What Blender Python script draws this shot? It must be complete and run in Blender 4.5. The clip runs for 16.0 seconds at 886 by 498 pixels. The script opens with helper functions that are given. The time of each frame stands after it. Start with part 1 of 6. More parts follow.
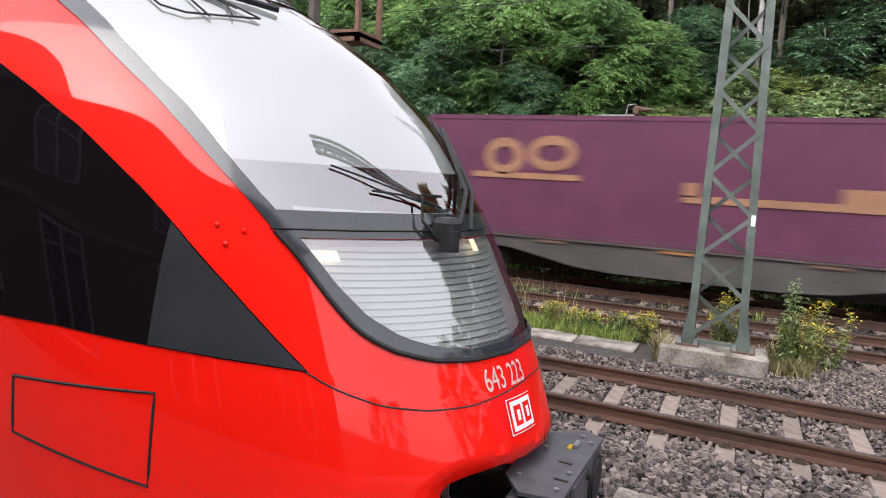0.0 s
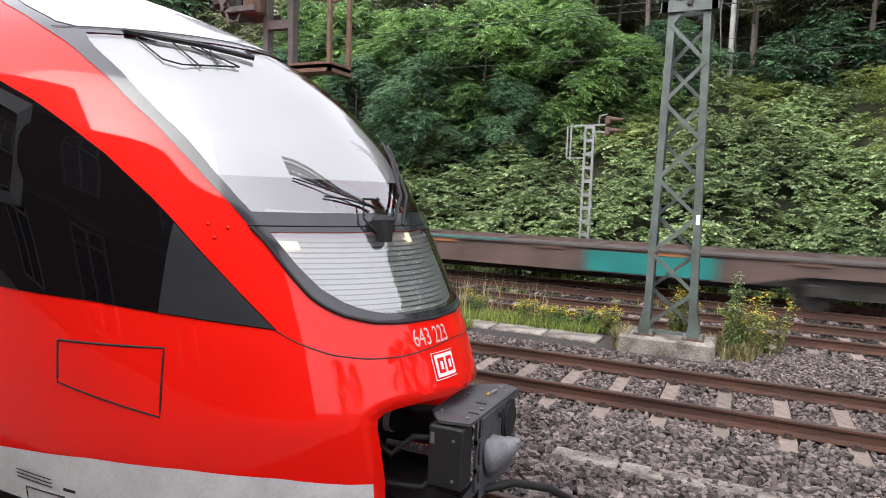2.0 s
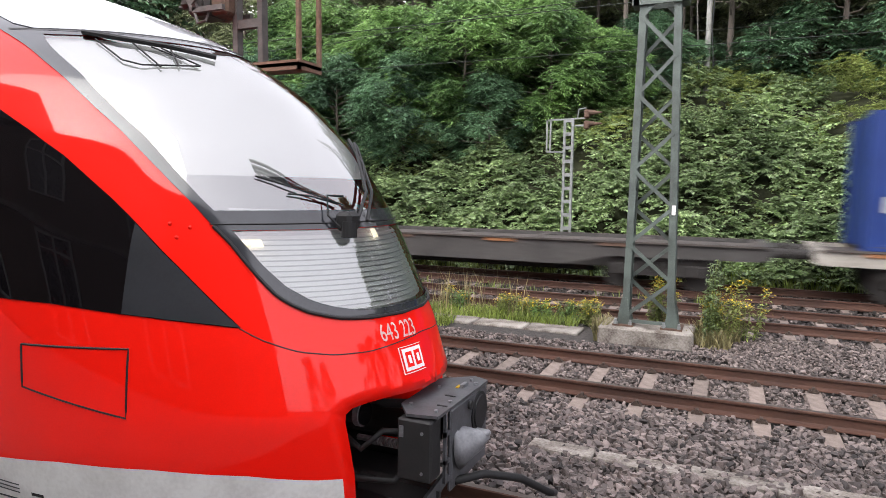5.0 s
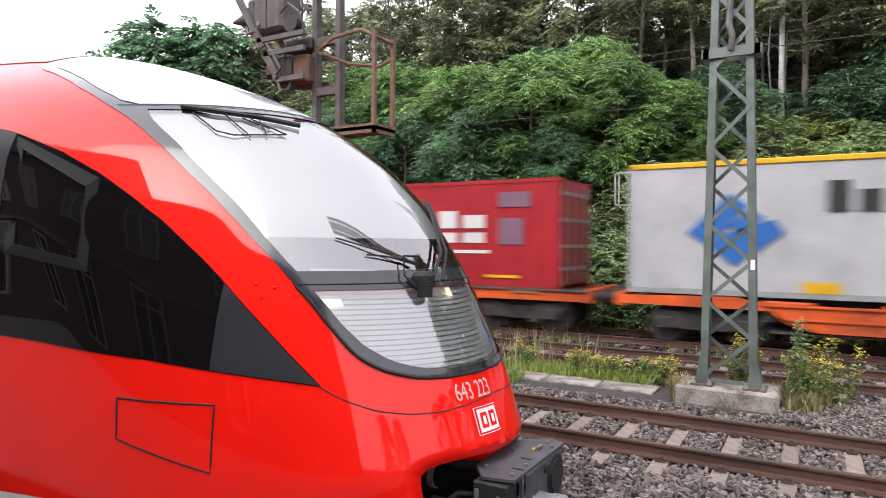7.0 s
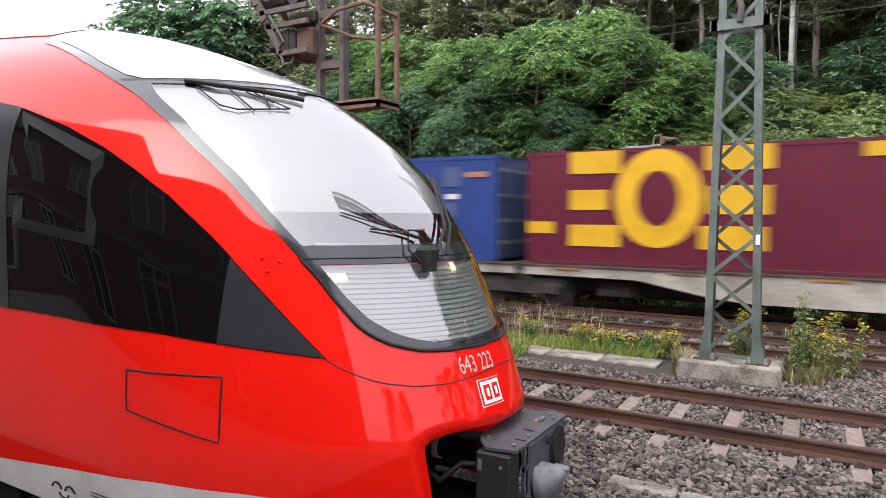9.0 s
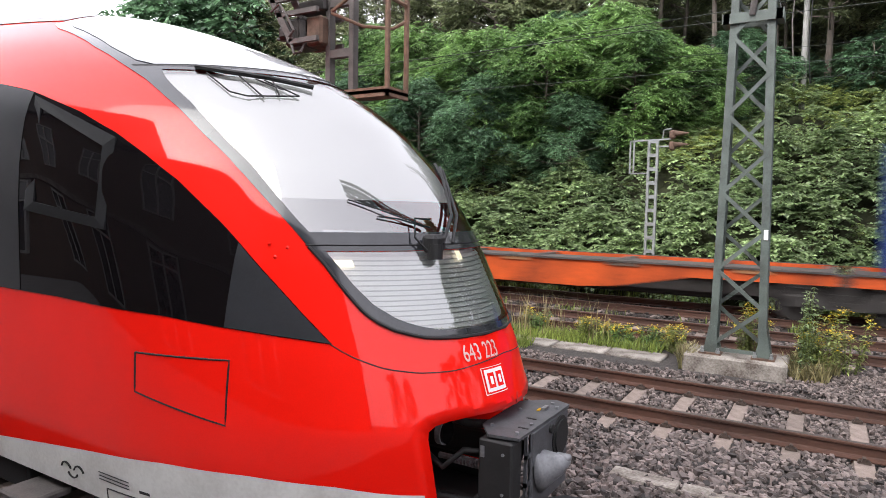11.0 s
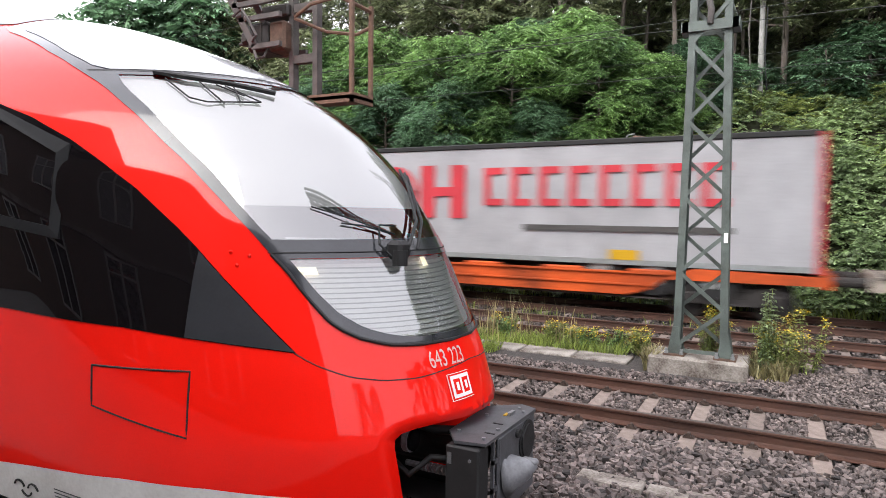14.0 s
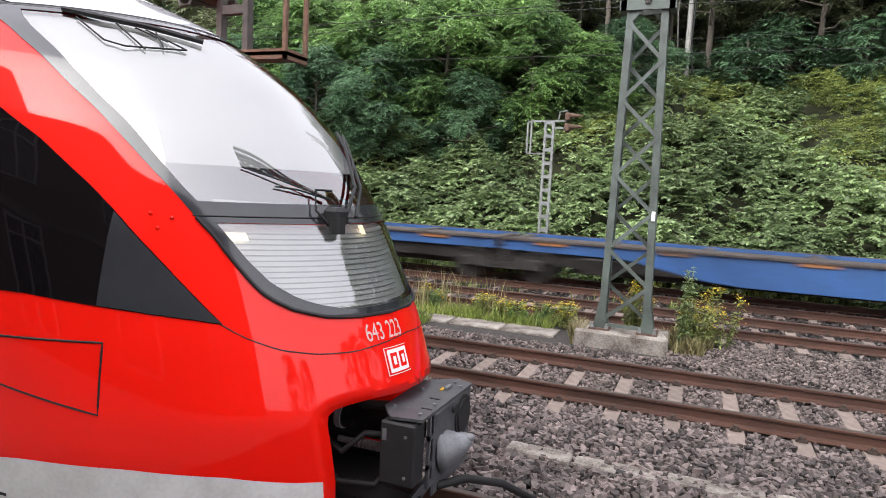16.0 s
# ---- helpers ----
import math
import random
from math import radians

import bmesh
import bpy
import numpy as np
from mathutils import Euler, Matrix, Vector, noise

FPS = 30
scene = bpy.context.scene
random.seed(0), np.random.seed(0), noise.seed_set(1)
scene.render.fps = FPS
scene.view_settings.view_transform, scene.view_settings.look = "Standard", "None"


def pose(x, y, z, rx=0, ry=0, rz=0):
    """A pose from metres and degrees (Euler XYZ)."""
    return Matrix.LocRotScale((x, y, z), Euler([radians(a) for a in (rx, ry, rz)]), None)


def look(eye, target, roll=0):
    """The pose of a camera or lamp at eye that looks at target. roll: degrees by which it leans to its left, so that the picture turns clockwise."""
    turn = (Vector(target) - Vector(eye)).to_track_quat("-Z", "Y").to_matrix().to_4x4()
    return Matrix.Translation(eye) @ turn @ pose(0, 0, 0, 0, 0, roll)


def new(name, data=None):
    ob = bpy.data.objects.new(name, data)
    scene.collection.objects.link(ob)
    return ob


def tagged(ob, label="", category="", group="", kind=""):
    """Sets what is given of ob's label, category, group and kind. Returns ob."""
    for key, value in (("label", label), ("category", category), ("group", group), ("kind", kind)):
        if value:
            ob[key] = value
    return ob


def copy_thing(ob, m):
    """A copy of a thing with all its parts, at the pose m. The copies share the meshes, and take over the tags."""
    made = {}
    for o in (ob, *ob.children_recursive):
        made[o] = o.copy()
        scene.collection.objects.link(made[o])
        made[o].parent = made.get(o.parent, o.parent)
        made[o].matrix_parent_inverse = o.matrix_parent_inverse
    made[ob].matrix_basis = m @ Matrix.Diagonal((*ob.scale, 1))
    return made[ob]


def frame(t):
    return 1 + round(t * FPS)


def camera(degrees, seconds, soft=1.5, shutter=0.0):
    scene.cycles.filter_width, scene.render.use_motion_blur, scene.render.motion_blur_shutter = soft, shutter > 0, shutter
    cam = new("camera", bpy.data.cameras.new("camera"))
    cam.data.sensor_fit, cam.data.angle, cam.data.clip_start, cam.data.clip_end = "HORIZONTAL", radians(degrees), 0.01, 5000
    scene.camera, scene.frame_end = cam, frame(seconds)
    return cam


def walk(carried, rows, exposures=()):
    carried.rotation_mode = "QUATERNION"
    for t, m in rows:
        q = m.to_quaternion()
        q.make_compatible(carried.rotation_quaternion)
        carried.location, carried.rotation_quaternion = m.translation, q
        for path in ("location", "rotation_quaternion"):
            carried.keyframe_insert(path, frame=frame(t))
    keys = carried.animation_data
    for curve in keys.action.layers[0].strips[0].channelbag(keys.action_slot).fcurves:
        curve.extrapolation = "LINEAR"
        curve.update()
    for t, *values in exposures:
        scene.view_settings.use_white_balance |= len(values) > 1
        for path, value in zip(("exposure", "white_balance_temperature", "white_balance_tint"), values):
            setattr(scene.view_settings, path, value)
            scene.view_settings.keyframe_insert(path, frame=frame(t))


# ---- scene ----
cam = camera(69.3, 16.0, soft=0.5, shutter=0.35)
PATH = [
    (0, (-0.496, -0.488, 2.359), (-1.34, 1.313, 2.147), 3.3),
    (0.5, (-0.187, -0.667, 2.344), (-1.082, 1.114, 2.181), 1.8),
    (1, (0.102, -0.838, 2.356), (-0.796, 0.938, 2.161), 0.9),
    (1.5, (0.191, -1.091, 2.318), (-0.655, 0.71, 2.109), 2.6),
    (2, (0.274, -1.208, 2.35), (-0.569, 0.596, 2.171), 2.0),
    (2.5, (0.394, -1.211, 2.352), (-0.34, 0.642, 2.183), 3.2),
    (3, (0.43, -1.192, 2.353), (-0.282, 0.673, 2.231), 2.3),
    (3.5, (0.4, -1.197, 2.341), (-0.38, 0.642, 2.246), 2.0),
    (4, (0.421, -1.183, 2.352), (-0.409, 0.632, 2.225), -0.1),
    (4.2, (0.419, -1.171, 2.336), (-0.412, 0.642, 2.182), 0.0),
    (6.3, (0.407, -1.172, 2.345), (-0.375, 0.658, 2.144), 1.5),
    (6.5, (0.39, -1.19, 2.353), (-0.444, 0.621, 2.193), 0.3),
    (7, (0.381, -1.235, 2.383), (-0.613, 0.5, 2.358), 0.3),
    (7.5, (0.383, -1.24, 2.396), (-0.655, 0.468, 2.339), -0.2),
    (8, (0.381, -1.26, 2.391), (-0.638, 0.46, 2.324), 0.0),
    (8.5, (0.393, -1.25, 2.384), (-0.589, 0.491, 2.297), 0.3),
    (9, (0.398, -1.25, 2.38), (-0.608, 0.475, 2.277), 0.3),
    (11.3, (0.425, -1.276, 2.358), (-0.61, 0.43, 2.219), 1.4),
    (11.5, (0.431, -1.297, 2.368), (-0.623, 0.396, 2.214), 1.4),
    (12, (0.435, -1.295, 2.362), (-0.65, 0.377, 2.19), 1.0),
    (12.5, (0.435, -1.276, 2.37), (-0.597, 0.429, 2.208), 1.7),
    (13, (0.431, -1.257, 2.367), (-0.528, 0.492, 2.214), 1.7),
    (13.5, (0.423, -1.256, 2.363), (-0.508, 0.51, 2.236), 1.9),
    (14, (0.434, -1.25, 2.364), (-0.506, 0.512, 2.254), 0.7),
    (14.5, (0.418, -1.236, 2.359), (-0.509, 0.53, 2.215), 0.0),
    (15, (0.373, -1.187, 2.347), (-0.467, 0.617, 2.148), 1.8),
    (15.5, (0.314, -1.176, 2.34), (-0.463, 0.654, 2.125), 2.1),
    (16, (0.284, -1.132, 2.343), (-0.446, 0.72, 2.15), 2.9),
]
walk(cam, [(t, look(eye, target, roll)) for t, eye, target, roll in PATH])

# ---- light ----
world = bpy.data.worlds.new("overcast_sky")
scene.world = world
world.use_nodes = True
wn, wl = world.node_tree.nodes, world.node_tree.links
wn.clear()
sky = wn.new("ShaderNodeTexSky")
sky.sky_type, sky.sun_disc = "NISHITA", False
sky.sun_elevation, sky.sun_rotation = radians(48), radians(200)
sky.air_density, sky.dust_density, sky.ozone_density = 1.0, 4.0, 1.0
hsv = wn.new("ShaderNodeHueSaturation")
hsv.inputs["Saturation"].default_value = 0.18
hsv.inputs["Value"].default_value = 2.3
wbg = wn.new("ShaderNodeBackground")
wbg.inputs["Strength"].default_value = 0.15
wout = wn.new("ShaderNodeOutputWorld")
wl.new(sky.outputs[0], hsv.inputs["Color"])
cloud = wn.new("ShaderNodeMix")
cloud.data_type = "RGBA"
cloud.inputs["Factor"].default_value = 0.65
cloud.inputs["B"].default_value = (11.6, 11.2, 12.5, 1)
wl.new(hsv.outputs[0], cloud.inputs["A"])
wl.new(cloud.outputs["Result"], wbg.inputs["Color"])
wl.new(wbg.outputs[0], wout.inputs["Surface"])
sun_data = bpy.data.lights.new("sun", "SUN")
sun_data.energy, sun_data.angle, sun_data.color = 1.5, radians(50), (1.0, 0.97, 0.92)
sun = new("sun", sun_data)
sun.matrix_basis = look((-10, -30, 36), (0, 5, 0))
scene.view_settings.exposure = 0.74

# ---- materials ----


def material(name, colour, rough=0.6, metal=0.0, var=0.25, scale=6.0, fine=60.0, bump=0.15, island=0.0, obj=0.0, spec=0.5, stretch=(1, 1, 1), stain=None, coat=0.0, tone=0.64):
    """Colour broken up by coarse stains and fine grain, with a fine relief."""
    colour = [c * tone for c in colour]
    stain = [c * tone for c in stain] if stain else None
    m = bpy.data.materials.new(name)
    m.use_nodes = True
    n, l = m.node_tree.nodes, m.node_tree.links
    p = n["Principled BSDF"]
    p.inputs["Roughness"].default_value, p.inputs["Metallic"].default_value = rough, metal
    p.inputs["Specular IOR Level"].default_value = spec
    p.inputs["Coat Weight"].default_value = coat
    p.inputs["Coat Roughness"].default_value = 0.03
    co = n.new("ShaderNodeTexCoord")
    mp = n.new("ShaderNodeMapping")
    mp.inputs["Scale"].default_value = stretch
    l.new(co.outputs["Object"], mp.inputs["Vector"])
    big, small = n.new("ShaderNodeTexNoise"), n.new("ShaderNodeTexNoise")
    big.inputs["Scale"].default_value, small.inputs["Scale"].default_value = scale, fine
    big.inputs["Detail"].default_value = small.inputs["Detail"].default_value = 4
    l.new(mp.outputs[0], big.inputs["Vector"])
    l.new(mp.outputs[0], small.inputs["Vector"])
    add = n.new("ShaderNodeMath")
    add.operation = "MULTIPLY_ADD"
    l.new(big.outputs["Fac"], add.inputs[0])
    add.inputs[1].default_value = 0.65
    half = n.new("ShaderNodeMath")
    half.operation = "MULTIPLY"
    l.new(small.outputs["Fac"], half.inputs[0])
    half.inputs[1].default_value = 0.35
    l.new(half.outputs[0], add.inputs[2])
    ramp = n.new("ShaderNodeValToRGB")
    lo = [max(0, c * (1 - var)) for c in (stain or colour)]
    hi = [min(1, c * (1 + var)) for c in colour]
    ramp.color_ramp.elements[0].position, ramp.color_ramp.elements[1].position = 0.36, 0.62
    ramp.color_ramp.elements[0].color, ramp.color_ramp.elements[1].color = (*lo, 1), (*hi, 1)
    l.new(add.outputs[0], ramp.inputs["Fac"])
    out = ramp.outputs["Color"]
    for amount, node, socket in ((island, "ShaderNodeNewGeometry", "Random Per Island"), (obj, "ShaderNodeObjectInfo", "Random")):
        if amount:
            g = n.new(node)
            rng = n.new("ShaderNodeMapRange")
            rng.inputs["To Min"].default_value, rng.inputs["To Max"].default_value = 1 - amount, 1 + amount
            l.new(g.outputs[socket], rng.inputs["Value"])
            mul = n.new("ShaderNodeVectorMath")
            mul.operation = "SCALE"
            l.new(out, mul.inputs[0])
            l.new(rng.outputs[0], mul.inputs["Scale"])
            out = mul.outputs[0]
    l.new(out, p.inputs["Base Color"])
    if bump:
        b = n.new("ShaderNodeBump")
        b.inputs["Strength"].default_value, b.inputs["Distance"].default_value = bump, 0.01
        l.new(small.outputs["Fac"], b.inputs["Height"])
        l.new(b.outputs[0], p.inputs["Normal"])
    return m


def leaf_material(name, dark, light):
    """Thin leaves: colour by leaf, some light shining through."""
    m = material(name, light, rough=0.36, var=0.2, scale=0.35, fine=6, bump=0, island=0.6, stain=dark, spec=0.5, tone=0.92)
    n, l = m.node_tree.nodes, m.node_tree.links
    p, o = n["Principled BSDF"], n["Material Output"]
    t = n.new("ShaderNodeBsdfTranslucent")
    l.new(p.inputs["Base Color"].links[0].from_socket, t.inputs["Color"])
    mix = n.new("ShaderNodeMixShader")
    mix.inputs["Fac"].default_value = 0.38
    l.new(p.outputs[0], mix.inputs[1])
    l.new(t.outputs[0], mix.inputs[2])
    l.new(mix.outputs[0], o.inputs["Surface"])
    return m


def glass_material(name, tint, ior):
    """A pane: a mirror by Fresnel over a clear, tinted see-through."""
    m = bpy.data.materials.new(name)
    m.use_nodes = True
    n, l = m.node_tree.nodes, m.node_tree.links
    n.remove(n["Principled BSDF"])
    o = n["Material Output"]
    tr, gl, mix, fr = (n.new("ShaderNodeBsdf" + "Transparent"), n.new("ShaderNodeBsdfGlossy"), n.new("ShaderNodeMixShader"), n.new("ShaderNodeFresnel"))
    tr.inputs["Color"].default_value = (*tint, 1)
    gl.inputs["Roughness"].default_value = 0.015
    fr.inputs["IOR"].default_value = ior
    l.new(fr.outputs[0], mix.inputs["Fac"])
    l.new(tr.outputs[0], mix.inputs[1])
    l.new(gl.outputs[0], mix.inputs[2])
    l.new(mix.outputs[0], o.inputs["Surface"])
    return m


def lamp_material(name, colour, strength):
    m = bpy.data.materials.new(name)
    m.use_nodes = True
    p = m.node_tree.nodes["Principled BSDF"]
    p.inputs["Emission Color"].default_value, p.inputs["Emission Strength"].default_value = (*colour, 1), strength
    return m


RED = material("red_gloss_paint", (0.78, 0.008, 0.003), rough=0.5, var=0.05, scale=1.2, fine=120, bump=0.0, coat=0.62, spec=0.05, tone=1.0)
SKIRT_WHITE = material("dirty_white_paint", (0.66, 0.66, 0.64), rough=0.45, var=0.06, scale=3, fine=40, bump=0.01, stain=(0.58, 0.57, 0.55), tone=0.88)
WINDOW_BLACK = material("black_glass", (0.007, 0.006, 0.007), rough=0.015, var=0.1, bump=0, spec=0.24)
WINDOW_FRAME = material("black_window_frame", (0.020, 0.021, 0.023), spec=0.10, rough=0.5, var=0.2, bump=0.02)
PILLAR = material("dark_grey_paint", (0.036, 0.038, 0.043), spec=0.35, rough=0.3, var=0.15, bump=0.01)
SCREEN_FRAME = material("grey_screen_surround", (0.034, 0.037, 0.044), rough=0.14, var=0.15, bump=0.0, coat=0.35)
BLIND = material("white_blind_cloth", (0.60, 0.61, 0.62), rough=0.8, var=0.04, scale=2, bump=0.0, tone=1.0)
# glossy roof; base paled to carry part of the sky's reflection
ROOF_PANEL = material("sky_paled_roof_paint", (0.30, 0.315, 0.33), rough=0.3, var=0.08, scale=2, bump=0.0, coat=1.0, tone=1.0)
ROOF_GREY = material("grey_roof_paint", (0.26, 0.27, 0.28), rough=0.35, var=0.1, scale=2, bump=0.01)
SCREEN_GLASS = glass_material("windscreen_glass", (0.95, 0.96, 0.96), 3.2)
LOWER_GLASS = glass_material("display_glass", (0.80, 0.82, 0.82), 2.7)
SLAT = material("pale_blind_slat", (0.78, 0.80, 0.80), rough=0.4, var=0.06, bump=0.0, tone=1.0)
CAB_GREY = material("mid_grey_cab_panel", (0.20, 0.205, 0.21), rough=0.6, var=0.1, tone=1.0)
CAB_PALE = material("grey_cab_panel", (0.55, 0.57, 0.59), rough=0.6, var=0.1, tone=1.0)
RUBBER = material("black_rubber", (0.007, 0.007, 0.008), rough=0.7, var=0.3)
COUPLER = material("grey_coupler_paint", (0.075, 0.078, 0.086), rough=0.5, var=0.3, scale=10, bump=0.08)
# black steel, deepened so the recess's shade is in the colour
COUPLER_DARK = material("shade_black_steel", (0.008, 0.008, 0.009), rough=0.7, var=0.4, scale=12, bump=0.1)
CONE_GREY = material("worn_grey_cone_paint", (0.21, 0.215, 0.23), rough=0.5, var=0.25, scale=12, bump=0.06)
STEEL_PALE = material("worn_pale_steel", (0.32, 0.33, 0.35), rough=0.4, metal=0.6, var=0.25, scale=15)
LETTER_WHITE = material("white_lettering", (0.78, 0.76, 0.75), rough=0.4, var=0.05, bump=0, tone=1.0)
LETTER_PINK = material("pale_lettering", (0.62, 0.42, 0.39), rough=0.4, var=0.05, bump=0, tone=0.9)
HEADLAMP = lamp_material("lit_headlamp", (1.0, 0.80, 0.5), 0.9)

# ground below the stones, its colour darkened as shade in their gaps
BALLAST = material("gap_shade_ballast", (0.045, 0.038, 0.034), rough=0.95, var=0.5, scale=14, fine=45, bump=1.0)
STONE = material("ballast_stone", (0.165, 0.133, 0.122), rough=0.9, var=0.3, scale=3, fine=90, bump=0.08, island=0.75)
STONE_DARK = material("fresh_dark_ballast_stone", (0.140, 0.113, 0.105), rough=0.8, var=0.35, scale=3, fine=90, bump=0.08, island=0.85)
STONE_SINGLE = material("loose_ballast_stone", (0.135, 0.110, 0.103), rough=0.8, var=0.35, scale=3, fine=40, bump=0.06, obj=0.8)
# dark brown stones; the wagons' shadow is put into this colour too
STONE_SHADE = material("shade_darkened_ballast_stone", (0.050, 0.040, 0.036), rough=0.9, var=0.35, scale=3, fine=90, bump=0.08, island=0.6)
RAIL_RUST = material("rusty_rail_steel", (0.082, 0.034, 0.020), rough=0.75, var=0.35, scale=3, fine=50, bump=0.25, stretch=(0.4, 1, 1))
RAIL_TOP = material("dull_rail_head", (0.085, 0.065, 0.055), rough=0.5, metal=0.3, var=0.25, scale=2, fine=30, stretch=(0.2, 1, 1))
SLEEPER = material("weathered_concrete_sleeper", (0.26, 0.205, 0.175), rough=0.9, var=0.3, scale=8, fine=80, bump=0.4, obj=0.2)
CLIP = material("rusty_rail_clip", (0.06, 0.040, 0.030), rough=0.8, var=0.3)
CONCRETE = material("stained_concrete", (0.30, 0.275, 0.245), rough=0.92, var=0.35, scale=3.2, fine=38, bump=0.6, stain=(0.15, 0.115, 0.09), obj=0.12)
MAST_GREEN = material("grey_green_mast_paint", (0.115, 0.145, 0.130), rough=0.55, var=0.22, scale=3, fine=60, bump=0.08, stain=(0.09, 0.11, 0.098))
PLATE_RUST = material("rusty_base_plate", (0.13, 0.075, 0.05), rough=0.8, var=0.35, scale=10)
GALV = material("galvanised_steel", (0.33, 0.35, 0.35), rough=0.5, metal=0.4, var=0.2, scale=8)
SIGNAL_GREY = material("weathered_signal_steel", (0.115, 0.103, 0.097), rough=0.65, var=0.3, scale=6)
SIGNAL_BROWN = material("rust_brown_cage", (0.20, 0.115, 0.075), rough=0.75, var=0.3, scale=9)
SIGNAL_BLACK = material("faded_black_signal", (0.034, 0.029, 0.026), rough=0.6, var=0.3, scale=6)
WIRE = material("oxidised_copper_wire", (0.025, 0.032, 0.028), rough=0.8, var=0.1, bump=0)
POLE_WHITE = material("pale_concrete_pole", (0.36, 0.355, 0.335), rough=0.8, var=0.2, scale=4)
SOIL = material("leaf_litter_soil", (0.045, 0.050, 0.022), rough=1.0, var=0.5, scale=2, fine=20, bump=0.8)
BARK = material("grey_brown_bark", (0.150, 0.125, 0.105), rough=0.95, var=0.4, scale=3, fine=20, bump=0.8, stretch=(1, 1, 0.25))
BIRCH = material("pale_birch_bark", (0.42, 0.40, 0.36), rough=0.85, var=0.4, scale=4, fine=18, bump=0.4, stretch=(1, 1, 2.5))
LEAF_DARK = leaf_material("dark_green_leaf", (0.046, 0.098, 0.058), (0.150, 0.262, 0.140))
LEAF_MID = leaf_material("robinia_leaf", (0.060, 0.130, 0.052), (0.225, 0.365, 0.118))
LEAF_SLOPE = leaf_material("knotweed_leaf", (0.120, 0.178, 0.085), (0.285, 0.375, 0.180))
LEAF_YELLOW = leaf_material("yellow_green_leaf", (0.125, 0.170, 0.050), (0.300, 0.350, 0.110))
LEAF_FOREST = leaf_material("forest_leaf", (0.095, 0.115, 0.066), (0.255, 0.290, 0.155))
GRASS = leaf_material("dry_grass", (0.085, 0.140, 0.028), (0.260, 0.320, 0.080))
STRAW = leaf_material("straw_seed_head", (0.15, 0.14, 0.06), (0.33, 0.29, 0.15))
FLOWER = leaf_material("yellow_flower", (0.50, 0.36, 0.02), (0.70, 0.55, 0.04))
PLATFORM = material("platform_paving", (0.17, 0.165, 0.16), rough=0.9, var=0.2, scale=3, fine=40, bump=0.3, tone=1.0)
PLASTER = material("brown_plaster", (0.12, 0.075, 0.05), rough=0.9, var=0.2, scale=1.5, fine=30)
WHITE_PAINT = material("white_window_paint", (0.60, 0.60, 0.58), rough=0.5, var=0.08)
PANE = material("dark_window_pane", (0.02, 0.022, 0.025), rough=0.05, var=0.1, bump=0)


def paint(name, rgb, **more):
    return material(name, rgb, rough=more.pop("rough", 0.5), var=0.14, scale=1.3, fine=25, bump=0.03, spec=0.22, tone=0.54, **more)


P_PURPLE = paint("faded_purple_paint", (0.150, 0.045, 0.095))
P_MAROON = paint("maroon_paint", (0.135, 0.010, 0.035))
P_LILAC = paint("bleached_lilac_paint", (0.235, 0.130, 0.190))
P_BLUE = paint("deep_blue_paint", (0.024, 0.058, 0.250))
P_SLATE = paint("bleached_blue_paint", (0.085, 0.115, 0.245))
P_NAVY = paint("navy_curtain", (0.012, 0.042, 0.155))
P_CRIMSON = paint("crimson_paint", (0.420, 0.018, 0.026))
P_TARP = paint("pale_grey_tarpaulin", (0.50, 0.50, 0.52))
P_ORANGE = material("orange_wagon_paint", (0.60, 0.088, 0.012), rough=0.6, spec=0.3, var=0.3, scale=1.0, fine=14, stain=(0.36, 0.062, 0.014), bump=0.08)
P_LGREY = material("pale_grey_wagon_paint", (0.37, 0.345, 0.305), rough=0.6, var=0.3, scale=1.0, fine=14, stain=(0.25, 0.21, 0.17), bump=0.08)
P_GRIME = material("grimy_beige_wagon_paint", (0.34, 0.30, 0.25), rough=0.7, var=0.3, scale=0.9, fine=14, stain=(0.15, 0.105, 0.08), bump=0.08)
P_DGREY = material("sooty_grey_wagon_paint", (0.062, 0.057, 0.054), rough=0.7, var=0.35, scale=1.0, fine=14, bump=0.08)
P_BROWN = material("sooty_brown_wagon_paint", (0.110, 0.070, 0.058), rough=0.7, var=0.35, scale=1.0, fine=14, bump=0.08)
P_WBLUE = material("blue_wagon_paint", (0.030, 0.105, 0.300), rough=0.5, var=0.25, scale=1.0, fine=14, bump=0.08)
P_PLATE = paint("worn_orange_plate", (0.40, 0.185, 0.085))
P_TEAL = paint("teal_paint", (0.03, 0.26, 0.24))
P_YELLOW = paint("traffic_yellow_paint", (0.78, 0.46, 0.02))
P_WHITE = paint("white_logo_paint", (0.76, 0.76, 0.76))
P_SIGNRED = paint("red_logo_paint", (0.70, 0.06, 0.08))
P_SIGNBLUE = paint("blue_logo_paint", (0.030, 0.150, 0.470))
P_BLACK = paint("black_logo_paint", (0.03, 0.03, 0.03))
P_GOLD = paint("faded_gold_paint", (0.42, 0.22, 0.13))
BOGIE = material("sooty_bogie_steel", (0.030, 0.026, 0.024), rough=0.8, var=0.4, scale=5, bump=0.2)
DECK = material("grimy_deck_steel", (0.075, 0.062, 0.055), rough=0.85, var=0.4, scale=2)

# ---- building blocks ----


def mesh_object(name, bm, mat, smooth=False):
    me = bpy.data.meshes.new(name)
    bm.normal_update()
    bm.to_mesh(me)
    bm.free()
    for m in (mat if isinstance(mat, (list, tuple)) else [mat]):
        me.materials.append(m)
    if smooth:
        me.shade_smooth()
    return new(name, me)


def part(name, bm, mat, parent, label="", smooth=False):
    ob = mesh_object(name, bm, mat, smooth)
    ob.parent = parent
    return tagged(ob, label)


